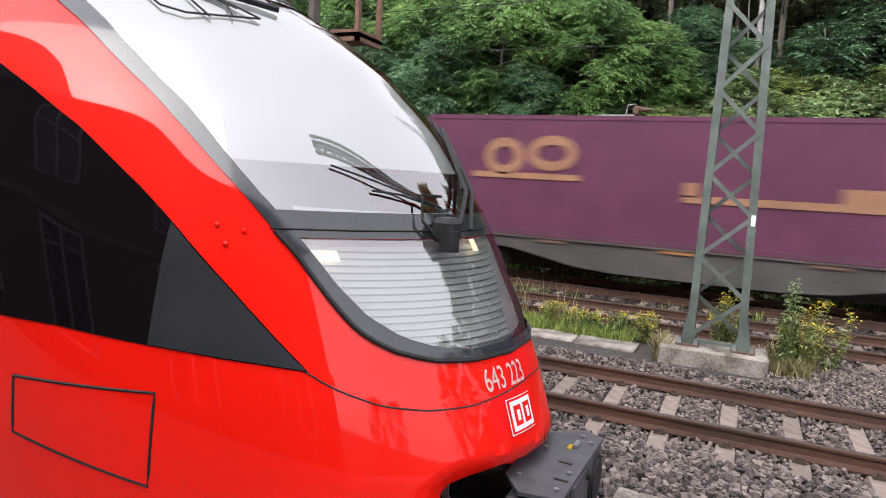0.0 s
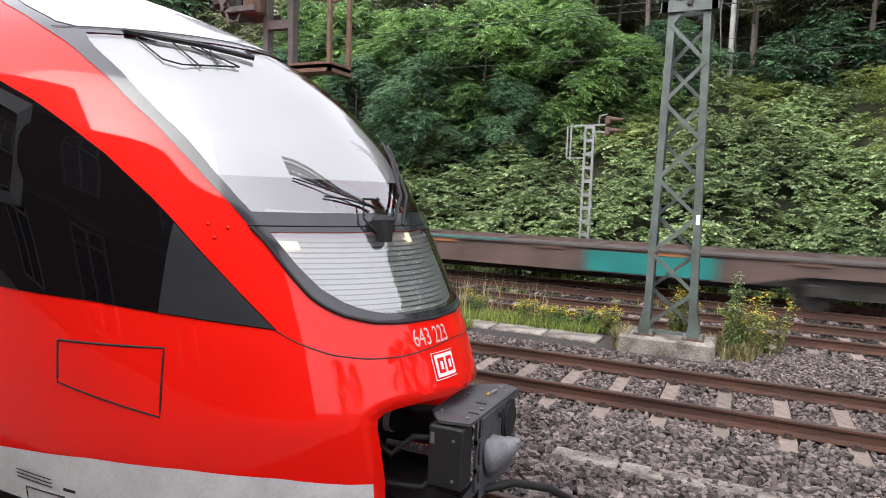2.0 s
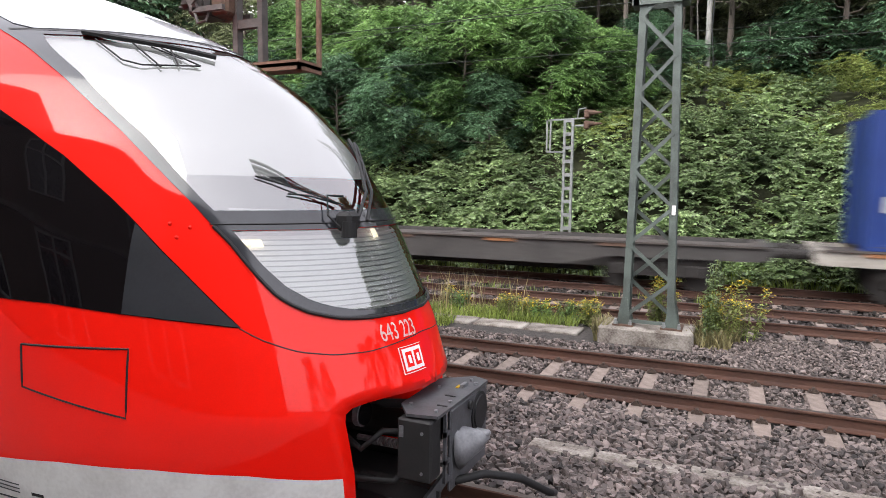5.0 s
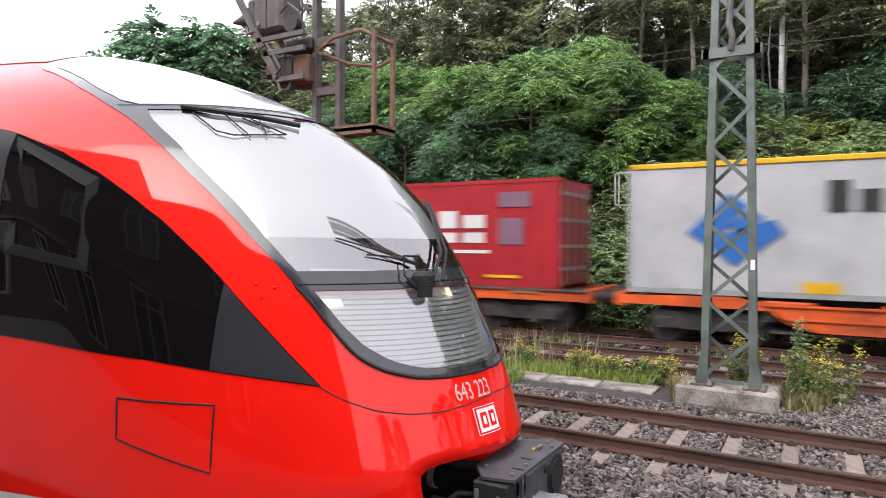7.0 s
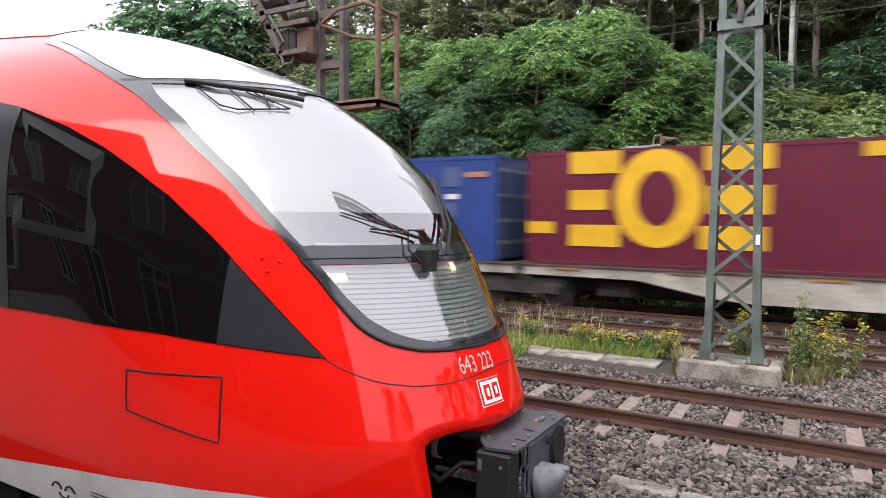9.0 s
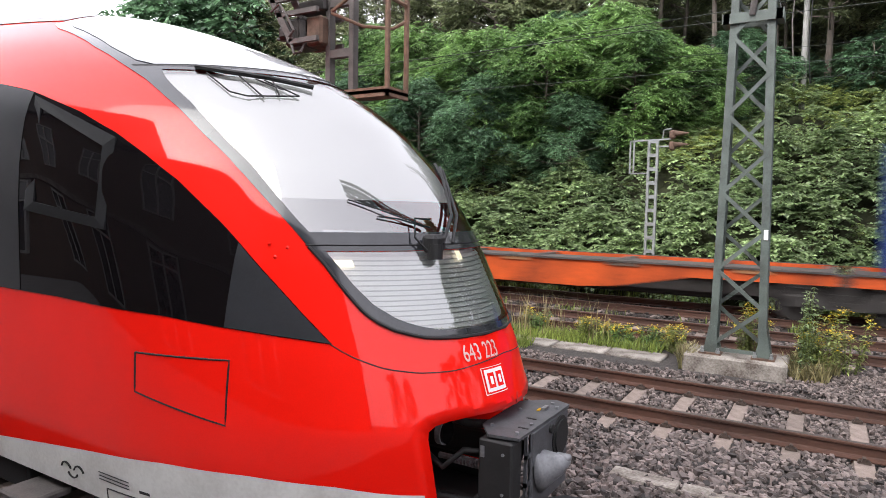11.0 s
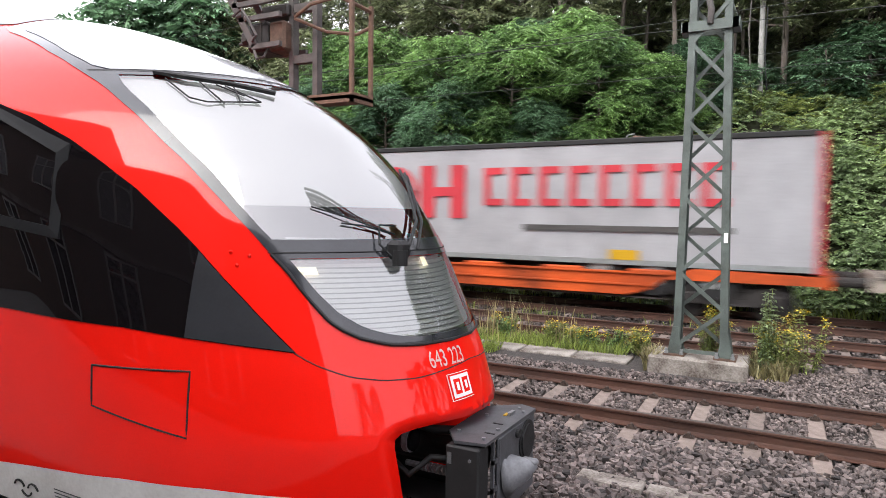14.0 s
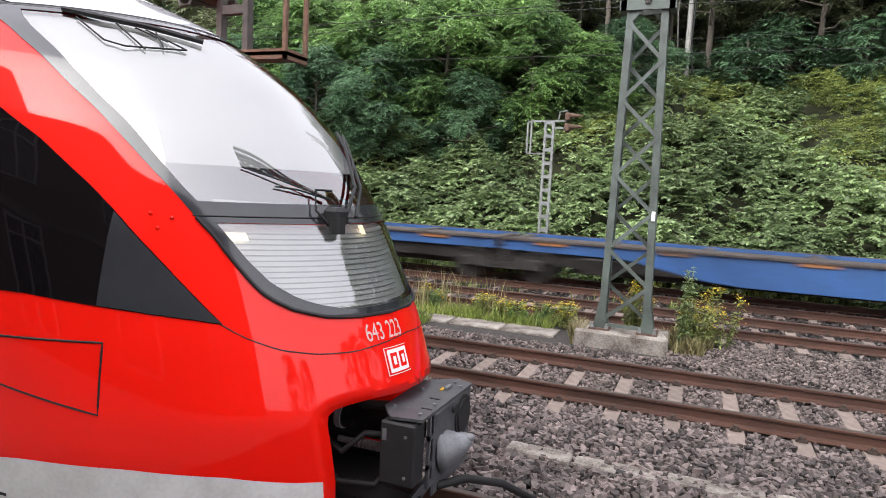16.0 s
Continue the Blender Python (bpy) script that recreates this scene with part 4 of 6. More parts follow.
part("cone", bm, CONE_GREY, face, "pale grey coupling cone", True)
part("pin_hole", disc(bmesh.new(), (-1.10, 2.72, 0.90), "x", 0.03, 0.03, 14), RUBBER, face)
contact = part("contact_box", B((-1.37, -1.14, 2.19, 2.34, 0.56, 0.945), bevel=0.012), COUPLER_DARK, car, "black electric contact box")
for z in (0.62, 0.87):
    part("bolt", disc(bmesh.new(), (-1.20, 2.188, z), "y", 0.010, 0.012, 8), STEEL_PALE, contact)
part("label", B((-1.352, -1.325, 2.184, 2.19, 0.83, 0.90)), STEEL_PALE, contact)
part("guard", B((-1.135, -1.115, 2.355, 2.375, 0.5, 0.95), (-1.135, -1.115, 2.355, 2.44, 0.62, 0.65), (-1.135, -1.115, 2.355, 2.44, 0.80, 0.83)), COUPLER, car)
bm = bmesh.new()
tube(bm, [(-3.1, 2.65, 0.72), (-1.3, 2.65, 0.72)], 0.10, 14)
part("coupler_shaft", bm, COUPLER_DARK, car)
bm = bmesh.new()
for i in range(9):
    disc(bm, (-1.62 + i * 0.026, 2.36, 0.70), "x", 0.032, 0.014, 12)
tube(bm, [(-1.75, 2.36, 0.70), (-1.36, 2.36, 0.70)], 0.02, 8)
part("spring", bm, STEEL_PALE, car)
lens = part("lamp_lens", disc(bmesh.new(), (-1.66, 2.27, 0.90), "x", 0.074, 0.05, 24), WINDOW_BLACK, car, "round dark lamp lens")
part("lamp_rim", disc(bmesh.new(), (-1.67, 2.27, 0.90), "x", 0.084, 0.04, 24), STEEL_PALE, lens)
part("lamp_bracket", B((-1.80, -1.68, 2.24, 2.30, 0.86, 1.09)), COUPLER_DARK, car)
for pts, r in (([(-1.8, 2.2, 0.8), (-1.6, 2.15, 0.72), (-1.5, 2.25, 0.82), (-1.38, 2.28, 0.82)], 0.02),
               ([(-1.9, 2.3, 0.62), (-1.65, 2.2, 0.5), (-1.45, 2.3, 0.48), (-1.36, 2.4, 0.6)], 0.022),
               ([(-1.85, 2.5, 0.95), (-1.6, 2.45, 0.92), (-1.42, 2.5, 0.93)], 0.03),
               ([(-1.12, 2.5, 0.46), (-1.0, 2.75, 0.43), (-0.82, 3.0, 0.33), (-0.68, 3.3, 0.12), (-0.72, 3.6, -0.02)], 0.028)):
    part("hose", tube(bmesh.new(), pts, r, 8), RUBBER, car, "", True)
part("rail_guard", bar(bmesh.new(), (-1.12, 2.40, 0.55), (-1.28, 2.20, 0.28), 0.03, 0.06), COUPLER, car)
part("bracket", bar(bmesh.new(), (-1.7, 2.3, 0.45), (-1.15, 2.35, 0.4), 0.05, 0.12), COUPLER_DARK, car)
# small markings on the skirt and gear below it
for x, a0, a1 in ((-4.21, 0.2, 2.9), (-4.05, 0.2, 2.9), (-4.13, 3.5, 5.9)):
    bm = tube(bmesh.new(), [side_point(x + 0.06 * math.cos(a), 0.43 + 0.05 * math.sin(a), -1, 0.010) for a in np.linspace(a0, a1, 9)], 0.007, 5)
    part("skirt_mark", bm, RUBBER, car)
for z in (0.50, 0.475, 0.45):
    side_patch("marking_bar", PILLAR, car, list(np.linspace(-3.80, -3.46, 5)), lambda x, q=z: q, lambda x, q=z: q + 0.009, 0.0085, 1)
side_patch("marking_bar", RUBBER, car, list(np.linspace(-3.36, -3.26, 3)), lambda x: 0.455, lambda x: 0.475, 0.0085, 1)
line_on("skirt_flap", densify([(-3.72, 0.40), (-3.36, 0.41), (-3.36, 0.315), (-3.72, 0.315), (-3.72, 0.40)], 4), 0.010, RUBBER, car, 0.006)
part("step", B((-4.75, -4.35, 1.02, 1.35, 0.16, 0.22), bevel=0.015), SIGNAL_GREY, car)
part("equipment_box", B((-4.1, -3.2, 1.35, 1.9, 0.02, 0.3), bevel=0.02), COUPLER_DARK, car)
part("equipment_box", B((-5.6, -4.9, 1.3, 1.9, 0.05, 0.3), bevel=0.02), COUPLER_DARK, car)
for wx in (-4.4, -6.3):
    whl = part("wheel", disc(bmesh.new(), (wx, 1.93, 0.38), "y", 0.38, 0.13, 28), BOGIE, car)
    part("tread", disc(bmesh.new(), (wx, 1.93, 0.38), "y", 0.30, 0.15, 28), COUPLER_DARK, whl)

# ---- the freight train ----
SPEED = 25.6
FREIGHT_Y = 15.75
MOVING = []          # (thing, place of its rear end along the train)


def moving_thing(name, s, label, category, group):
    ob = empty(name, pose(s, FREIGHT_Y, 0), label, category, group)
    MOVING.append((ob, s))
    return ob


def prism(bm, outline, y0, y1):
    """An outline in x, z, thickened between y0 and y1."""
    a = [bm.verts.new((x, y0, z)) for x, z in outline]
    b = [bm.verts.new((x, y1, z)) for x, z in outline]
    n = len(outline)
    bm.faces.new(a)
    bm.faces.new(b[::-1])
    for i in range(n):
        bm.faces.new((a[i], b[i], b[(i + 1) % n], a[(i + 1) % n]))
    return bm


def fix(bm):
    bmesh.ops.recalc_face_normals(bm, faces=bm.faces)
    return bm


_bogie_meshes = {}


def bogie(thing, x):
    if not _bogie_meshes:
        bm = bmesh.new()
        for sy in (-1, 1):
            prism(bm, [(-1.25, 0.62), (-1.05, 0.78), (-0.45, 0.74), (-0.3, 0.50), (0.3, 0.50), (0.45, 0.74), (1.05, 0.78), (1.25, 0.62), (1.1, 0.50), (0.5, 0.34), (-0.5, 0.34), (-1.1, 0.50)], sy * 1.02 - 0.05, sy * 1.02 + 0.05)
            for wx in (-0.9, 0.9):
                box(bm, wx - 0.16, wx + 0.16, sy * 1.02 - 0.12, sy * 1.02 + 0.12, 0.32, 0.62, bevel=0.04)
            for k in range(4):
                disc(bm, (-0.2 + 0.13 * k, sy * 1.06, 0.55), "z", 0.05, 0.24, 8)
        box(bm, -0.35, 0.35, -0.95, 0.95, 0.45, 0.85)
        me = bpy.data.meshes.new("bogie")
        fix(bm).to_mesh(me)
        bm.free()
        me.materials.append(BOGIE)
        bm = bmesh.new()
        for sy in (-1, 1):
            disc(bm, (0, sy * 0.75, 0.44), "y", 0.44, 0.13, 28)
            disc(bm, (0, sy * 0.84, 0.44), "y", 0.30, 0.06, 20)
        box(bm, -0.07, 0.07, -0.75, 0.75, 0.37, 0.51)
        mw = bpy.data.meshes.new("wheelset")
        fix(bm).to_mesh(mw)
        bm.free()
        mw.materials.append(BOGIE)
        _bogie_meshes["frame"], _bogie_meshes["wheel"] = me, mw
    fr = new("bogie", _bogie_meshes["frame"])
    fr.parent = thing
    fr.matrix_basis = pose(x, 0, 0)
    for wx in (-0.9, 0.9):
        w = new("wheelset", _bogie_meshes["wheel"])
        w.parent = fr
        w.matrix_basis = pose(wx, 0, 0)


def buffers(thing, x, d):
    for sy in (-0.875, 0.875):
        bm = bmesh.new()
        disc(bm, (x + d * 0.22, sy, 1.0), "x", 0.11, 0.42, 14)
        disc(bm, (x + d * 0.46, sy, 1.0), "x", 0.21, 0.05, 18)
        part("buffer", bm, BOGIE, thing)
    part("coupling", B((min(x, x + d * 0.5), max(x, x + d * 0.5), -0.06, 0.06, 0.85, 0.98)), BOGIE, thing)


def sill(thing, x0, x1, mat, kind, e0=3.3, e1=3.3):
    L = x1 - x0
    if kind == "belly":
        out = [(0, 1.14), (L, 1.14), (L, 0.86), (L - 3.0, 0.84), (L - 4.8, 0.50), (L - 5.6, 0.44), (5.6, 0.44), (4.8, 0.50), (3.0, 0.84), (0, 0.86)]
    elif kind == "flat":
        out = [(0, 1.14), (L, 1.14), (L, 0.80), (L - 3.4, 0.78), (L - 4.6, 0.52), (4.6, 0.52), (3.4, 0.78), (0, 0.80)]
    else:
        out = [(0, 1.10), (1.4, 1.14), (2.6, 1.16), (3.2, 1.02), (L - 3.2, 1.02), (L - 2.6, 1.16), (L - 1.4, 1.14), (L, 1.10), (L, 0.90), (L - e1, 0.88), (L - e1 - 0.35, 0.62), (L - e1 - 0.9, 0.46), (e0 + 0.9, 0.46), (e0 + 0.35, 0.62), (e0, 0.88), (0, 0.90)]
    for sy in (-1, 1):
        bm = fix(prism(bmesh.new(), [(x0 + a, b) for a, b in out], sy * 1.20 - 0.04, sy * 1.20 + 0.04))
        part("side_sill", bm, mat, thing)
        # flanges
        z0 = 1.02 if kind == "pocket" else 1.14
        e = 3.2 if kind == "pocket" else 0.0
        part("flange", B((x0 + e, x1 - e, sy * 1.24 - 0.06, sy * 1.24 + 0.06, z0 - 0.035, z0 + 0.012)), mat if kind == "pocket" else DECK, thing)
        if kind == "pocket":
            part("flange", B((x0 + e0 + 0.3, x1 - e1 - 0.3, sy * 1.24 - 0.05, sy * 1.24 + 0.05, 0.70, 0.74)), mat, thing)
            for k in range(5):
                xx = x0 + 3.6 + k * (L - 7.2) / 4
                part("deck_block", B((xx - 0.5, xx + 0.5, sy * 1.2 - 0.09, sy * 1.2 + 0.06, 0.98, 1.10), bevel=0.03), mat, thing)
        else:
            k = 0
            xx = x0 + 1.2
            while xx < x1 - 0.8:
                part("lashing_plate", B((xx - 0.38, xx + 0.38, sy * 1.25 - 0.03, sy * 1.25 + 0.03, 1.02, 1.10)), P_PLATE if k % 2 == 0 else PLATE_RUST, thing)
                xx += 2.9
                k += 1
    if kind != "pocket":
        bm = B((x0, x1, -0.45, 0.45, 0.80, 1.10))
        n = int(L / 2.4)
        for k in range(n + 1):
            xx = x0 + 0.15 + k * (L - 0.3) / n
            box(bm, xx - 0.12, xx + 0.12, -1.16, 1.16, 0.92, 1.12)
        part("deck", bm, DECK, thing)
    else:
        part("pocket_floor", B((x0 + 3.3, x1 - 3.3, -1.1, 1.1, 0.38, 0.42), (x0, x0 + 3.2, -1.1, 1.1, 0.9, 1.02), (x1 - 3.2, x1, -1.1, 1.1, 0.9, 1.02)), DECK, thing)


def wagon(s0, s1, mat, kind, double, label, extra=None):
    t = moving_thing("container_wagon" if kind != "pocket" else "pocket_wagon", s0, label, "wagon", "wagons of the freight train")
    L = s1 - s0
    a, b = 0.35, L - 0.35
    if double:
        m = L / 2
        sill(t, a, m - 0.12, mat, kind, 3.3, 1.35)
        sill(t, m + 0.12, b, mat, kind, 1.35, 3.3)
        for x in (a + 1.9, m, b - 1.9):
            bogie(t, x)
        part("joint", B((m - 0.3, m + 0.3, -0.4, 0.4, 0.7, 1.0)), BOGIE, t)
    else:
        sill(t, a, b, mat, kind)
        for x in (a + 2.3, b - 2.3):
            bogie(t, x)
    spans = ((a + 3.4, L / 2 - 1.6), (L / 2 + 1.6, b - 3.4)) if double else ((a + 3.9, b - 3.9),)
    for x0, x1 in spans:
        part("centre_beam", B((x0 - 1.2, x1 + 1.2, -0.30, 0.30, 0.42, 0.92)), BOGIE, t)
        part("brake_gear", B((x0, x1, -0.08, 0.08, 0.26, 0.42), (x0 + 0.4, x0 + 1.3, -0.75, -0.35, 0.34, 0.72), (x1 - 2.2, x1 - 1.0, 0.3, 0.8, 0.32, 0.70), bevel=0.02), BOGIE, t)
    for x, d in ((a, -1), (b, 1)):
        part("headstock", B((x - 0.10, x + 0.10, -1.25, 1.25, 0.84, 1.16)), mat, t)
        buffers(t, x, d)
    if extra:
        extra(t, L)
    return t


CL, CH, CZ = 13.70, 2.88, 1.16


def marks(thing, specs):
    """Plain painted shapes on the near flank: x0, x1, z0, z1, material; or a longer outline."""
    for name, shape, mat in specs:
        bm = bmesh.new()
        if isinstance(shape[0], tuple):
            prism(bm, shape, -1.268, -1.256)
        else:
            x0, x1, z0, z1 = shape
            prism(bm, [(x0, z0), (x1, z0), (x1, z1), (x0, z1)], -1.268, -1.256)
        part(name, fix(bm), mat, thing)


def ring_shape(thing, name, cx, cz, rx, rz, w, mat, gap=0.0):
    bm = bmesh.new()
    n = 28
    a0, a1 = gap, math.tau - gap
    for y in (-1.268, -1.256):
        o = [bm.verts.new((cx + rx * math.cos(a), y, cz + rz * math.sin(a))) for a in np.linspace(a0, a1, n)]
        i = [bm.verts.new((cx + (rx - w) * math.cos(a), y, cz + (rz - w) * math.sin(a))) for a in np.linspace(a0, a1, n)]
        for k in range(n - 1):
            bm.faces.new((o[k], o[k + 1], i[k + 1], i[k]))
    part(name, fix(bm), mat, thing)


def container(s, mat, label, door=True, z_top=CZ + CH, group="containers on the freight train"):
    t = moving_thing("container", s, label, "container", group)
    h0, h1 = CZ, z_top
    bm = bmesh.new()
    # corrugated flanks
    wave, d = 0.30, 0.025
    xs = []
    x = 0.16
    while x < CL - 0.16 - wave:
        xs += [(x, 0), (x + 0.09, 0), (x + 0.15, d), (x + 0.24, d)]
        x += wave
    xs.append((CL - 0.16, 0))
    for sy in (-1, 1):
        lo = [bm.verts.new((x, sy * (1.25 - q), h0 + 0.12)) for x, q in xs]
        hi = [bm.verts.new((x, sy * (1.25 - q), h1 - 0.10)) for x, q in xs]
        for k in range(len(xs) - 1):
            bm.faces.new((lo[k], lo[k + 1], hi[k + 1], hi[k]))
    box(bm, 0.05, CL - 0.05, -1.2, 1.2, h0 + 0.05, h1 - 0.02)
    part("body", fix(bm), mat, t)
    for sy in (-1, 1):
        part("top_rail", B((0, CL, sy * 1.215 - 0.04, sy * 1.215 + 0.04, h1 - 0.10, h1)), mat, t)
        part("bottom_rail", B((0, CL, sy * 1.215 - 0.04, sy * 1.215 + 0.04, h0, h0 + 0.13)), mat, t)
        part("rail_line", B((0.2, CL - 0.2, sy * 1.256 - 0.003, sy * 1.256 + 0.003, h0 + 0.07, h0 + 0.085)), DECK, t)
        for x in (0, CL - 0.16):
            post = part("corner_post", B((x, x + 0.16, sy * 1.18 - 0.078, sy * 1.18 + 0.078, h0 + 0.118, h1 - 0.118)), mat, t)
            part("corner_casting", B((x - 0.004, x + 0.165, sy * 1.18 - 0.084, sy * 1.18 + 0.084, h0 - 0.004, h0 + 0.118)), mat, post)
            part("corner_casting", B((x - 0.004, x + 0.165, sy * 1.18 - 0.084, sy * 1.18 + 0.084, h1 - 0.118, h1 + 0.004)), mat, post)
    if door:
        for y in (-0.95, -0.35, 0.35, 0.95):
            bm = tube(bmesh.new(), [(CL + 0.02, y, h0 + 0.1), (CL + 0.02, y, h1 - 0.1)], 0.02, 6)
            part("lock_bar", bm, GALV, t)
            for z in (0.5, 1.1, 1.8, 2.5):
                part("lock_bracket", B((CL - 0.04, CL + 0.03, y - 0.14, y + 0.14, h0 + z - 0.05, h0 + z + 0.05)), GALV, t)
    return t


def blue_marks(t, with_g, gx=3.8, gz=2.9):
    marks(t, [("stripe", (5.0, 6.5, 2.42, 2.76), P_WHITE), ("stripe", (6.5, 7.4, 2.42, 2.76), P_GOLD), ("stripe", (7.4, 8.5, 2.50, 2.66), P_WHITE),
              ("label", (0.35, 1.0, 1.95, 2.28), P_WHITE), ("label", (12.0, 12.55, 3.2, 3.75), P_SLATE), ("label", (12.7, 13.4, 3.45, 3.6), P_GOLD), ("label", (12.1, 12.5, 2.85, 3.0), P_WHITE),
              ("label", (12.0, 12.45, 2.35, 2.75), P_SLATE), ("door_tag", (1.8, 2.4, 1.32, 1.38), P_YELLOW), ("door_tag", (10.4, 11.2, 1.32, 1.38), P_YELLOW)])
    if with_g:
        ring_shape(t, "emblem_ring", gx, gz, 0.88, 0.66, 0.24, P_WHITE)
        marks(t, [("emblem_wedge", [(gx - 1.3, gz + 0.15), (gx - 0.45, gz + 0.05), (gx - 0.5, gz + 0.62)], P_SIGNRED)])


def purple_marks(t, crest_x, gold):
    ring_shape(t, "crest", crest_x + 0.5, 3.05, 0.5, 0.45, 0.22, gold)
    ring_shape(t, "crest", crest_x + 1.7, 3.15, 0.6, 0.42, 0.22, gold)
    marks(t, [("crest_bar", (crest_x - 0.3, crest_x + 2.4, 2.52, 2.66), gold), ("line", (6.3, 11.6, 2.18, 2.34), gold), ("line", (9.3, 10.6, 2.34, 2.64), gold), ("line", (6.3, 6.6, 2.3, 2.62), gold), ("label", (12.85, 13.45, 2.2, 2.3), P_GOLD),
              ("label", (12.85, 13.45, 2.6, 2.7), P_GOLD), ("label", (12.85, 13.45, 3.1, 3.2), P_GOLD), ("label", (0.2, 0.8, 1.95, 2.25), P_YELLOW), ("label", (11.9, 12.6, 3.55, 3.72), P_WHITE)])


t = container(-8.1, P_PURPLE, "faded purple container with worn gold markings")
purple_marks(t, 1.6, P_GOLD)
t = container(7.0, P_BLUE, "deep blue container with white ring emblem and stripe")
blue_marks(t, True)
t = container(21.8, P_BLUE, "deep blue container with white and orange stripe")
blue_marks(t, False)
t = container(145.7, P_MAROON, "dark purple container with gold lines")
purple_marks(t, 1.6, P_GOLD)
t = container(160.3, P_CRIMSON, "crimson container with white round emblem and bars")
ring_shape(t, "emblem_ring", 2.65, 2.95, 0.75, 0.66, 0.14, P_WHITE)
ring_shape(t, "emblem_ring", 2.65, 2.95, 0.42, 0.50, 0.12, P_WHITE)
marks(t, [("emblem_bar", (2.0, 3.3, 2.88, 3.02), P_WHITE), ("emblem_bar", (3.5, 3.95, 2.3, 3.6), P_WHITE), ("emblem_bar", (3.95, 4.5, 2.85, 3.08), P_WHITE), ("emblem_bar", (4.5, 5.3, 2.3, 3.6), P_WHITE), ("line", (5.7, 11.7, 2.05, 2.14), P_WHITE)])
for k in range(7):
    x = 5.75 + k * 0.86
    marks(t, [("bar", (x, x + 0.66, 2.34, 2.62), P_WHITE), ("bar", (x + 0.1 * (k % 2), x + 0.66, 2.74, 3.22 if k % 3 else 3.1), P_WHITE)])
marks(t, [("label", (1.0, 1.8, 2.0, 2.3), P_WHITE), ("label", (12.0, 12.9, 3.3, 3.7), P_LILAC), ("label", (12.0, 12.7, 2.3, 3.0), P_LILAC), ("door_tag", (11.6, 12.6, 1.4, 1.48), P_YELLOW)])
t = container(209.6, P_BLUE, "deep blue container with white stripe and ring emblem")
blue_marks(t, True, 10.6, 2.65)
t = container(224.2, P_MAROON, "maroon container with large yellow block shapes")
marks(t, [("block", (1.15, 2.42, 3.45, 4.0), P_YELLOW), ("block", (1.15, 2.1, 2.55, 3.05), P_YELLOW), ("block", (1.15, 2.42, 1.64, 2.18), P_YELLOW),
          ("block", (4.35, 5.75, 3.45, 4.0), P_YELLOW), ("block", (4.45, 5.7, 2.45, 3.1), P_YELLOW), ("block", (4.25, 5.65, 1.64, 2.18), P_YELLOW),
          ("label", (-0.0, 0.72, 1.95, 2.25), P_YELLOW), ("label", (7.4, 8.1, 3.65, 3.95), P_YELLOW), ("label", (12.6, 13.4, 3.2, 3.8), P_GOLD), ("label", (12.6, 13.4, 2.3, 2.45), P_YELLOW)])
ring_shape(t, "block_ring", 3.3, 2.82, 1.02, 1.18, 0.52, P_YELLOW)
t = container(283.1, P_BLUE, "deep blue container with white and orange stripe")
blue_marks(t, False)
t = container(312.5, P_SLATE, "sun-bleached blue container with faded ring emblem")
blue_marks(t, True, 9.4, 2.75)
t = container(375.9, P_LILAC, "bleached lilac container with faint gold crest")
purple_marks(t, 2.2, P_GOLD)
t = container(131.0, P_BLUE, "deep blue container with white and orange stripe")
blue_marks(t, False)
t = container(253.2, P_PURPLE, "faded purple container with worn gold markings")
purple_marks(t, 1.6, P_GOLD)


def trailer(s, cloth, rim, label, z_top=4.24):
    t = moving_thing("semi_trailer", s, label, "semi-trailer", "semi-trailers on pocket wagons")
    L = 13.65
    h0 = 1.28
    bm = B((0.06, L - 0.06, -1.22, 1.22, h0, z_top - 0.12))
    part("curtain", bm, cloth, t)
    # strap folds on the curtain
    for k in range(22):
        x = 0.4 + k * 0.6
        part("strap", B((x, x + 0.035, -1.232, -1.216, h0 - 0.05, h0 + 0.5)), cloth, t)
    part("roof_rim", B((0, L, -1.26, 1.26, z_top - 0.13, z_top), bevel=0.02), rim, t)
    part("side_rail", B((0, L, -1.25, -1.17, h0 - 0.10, h0 + 0.03), (0, L, 1.17, 1.25, h0 - 0.10, h0 + 0.03)), GALV, t)
    part("chassis", B((0.3, L - 0.3, -0.6, 0.6, h0 - 0.35, h0 - 0.1)), BOGIE, t)
    for x in (0.03, L - 0.03):
        part("end_frame", B((x - 0.05, x + 0.05, -1.25, 1.25, h0 - 0.1, z_top - 0.1)), cloth, t)
    for wx in (9.0, 10.3, 11.6):
        for sy in (-1, 1):
            w = part("wheel", disc(bmesh.new(), (wx, sy * 1.0, 0.97), "y", 0.50, 0.34, 24), RUBBER, t)
            part("rim", disc(bmesh.new(), (wx, sy * 1.175, 0.97), "y", 0.27, 0.03, 18), GALV, w)
    for y in (-0.825, 0.825):
        part("landing_leg", B((2.9, 3.05, y - 0.075, y + 0.075, 0.6, h0)), GALV, t)
    for x in (4.0, 9.6):
        part("lift_pad", B((x - 0.35, x + 0.35, -1.262, -1.245, h0 + 0.02, h0 + 0.26)), P_YELLOW, t)
    return t


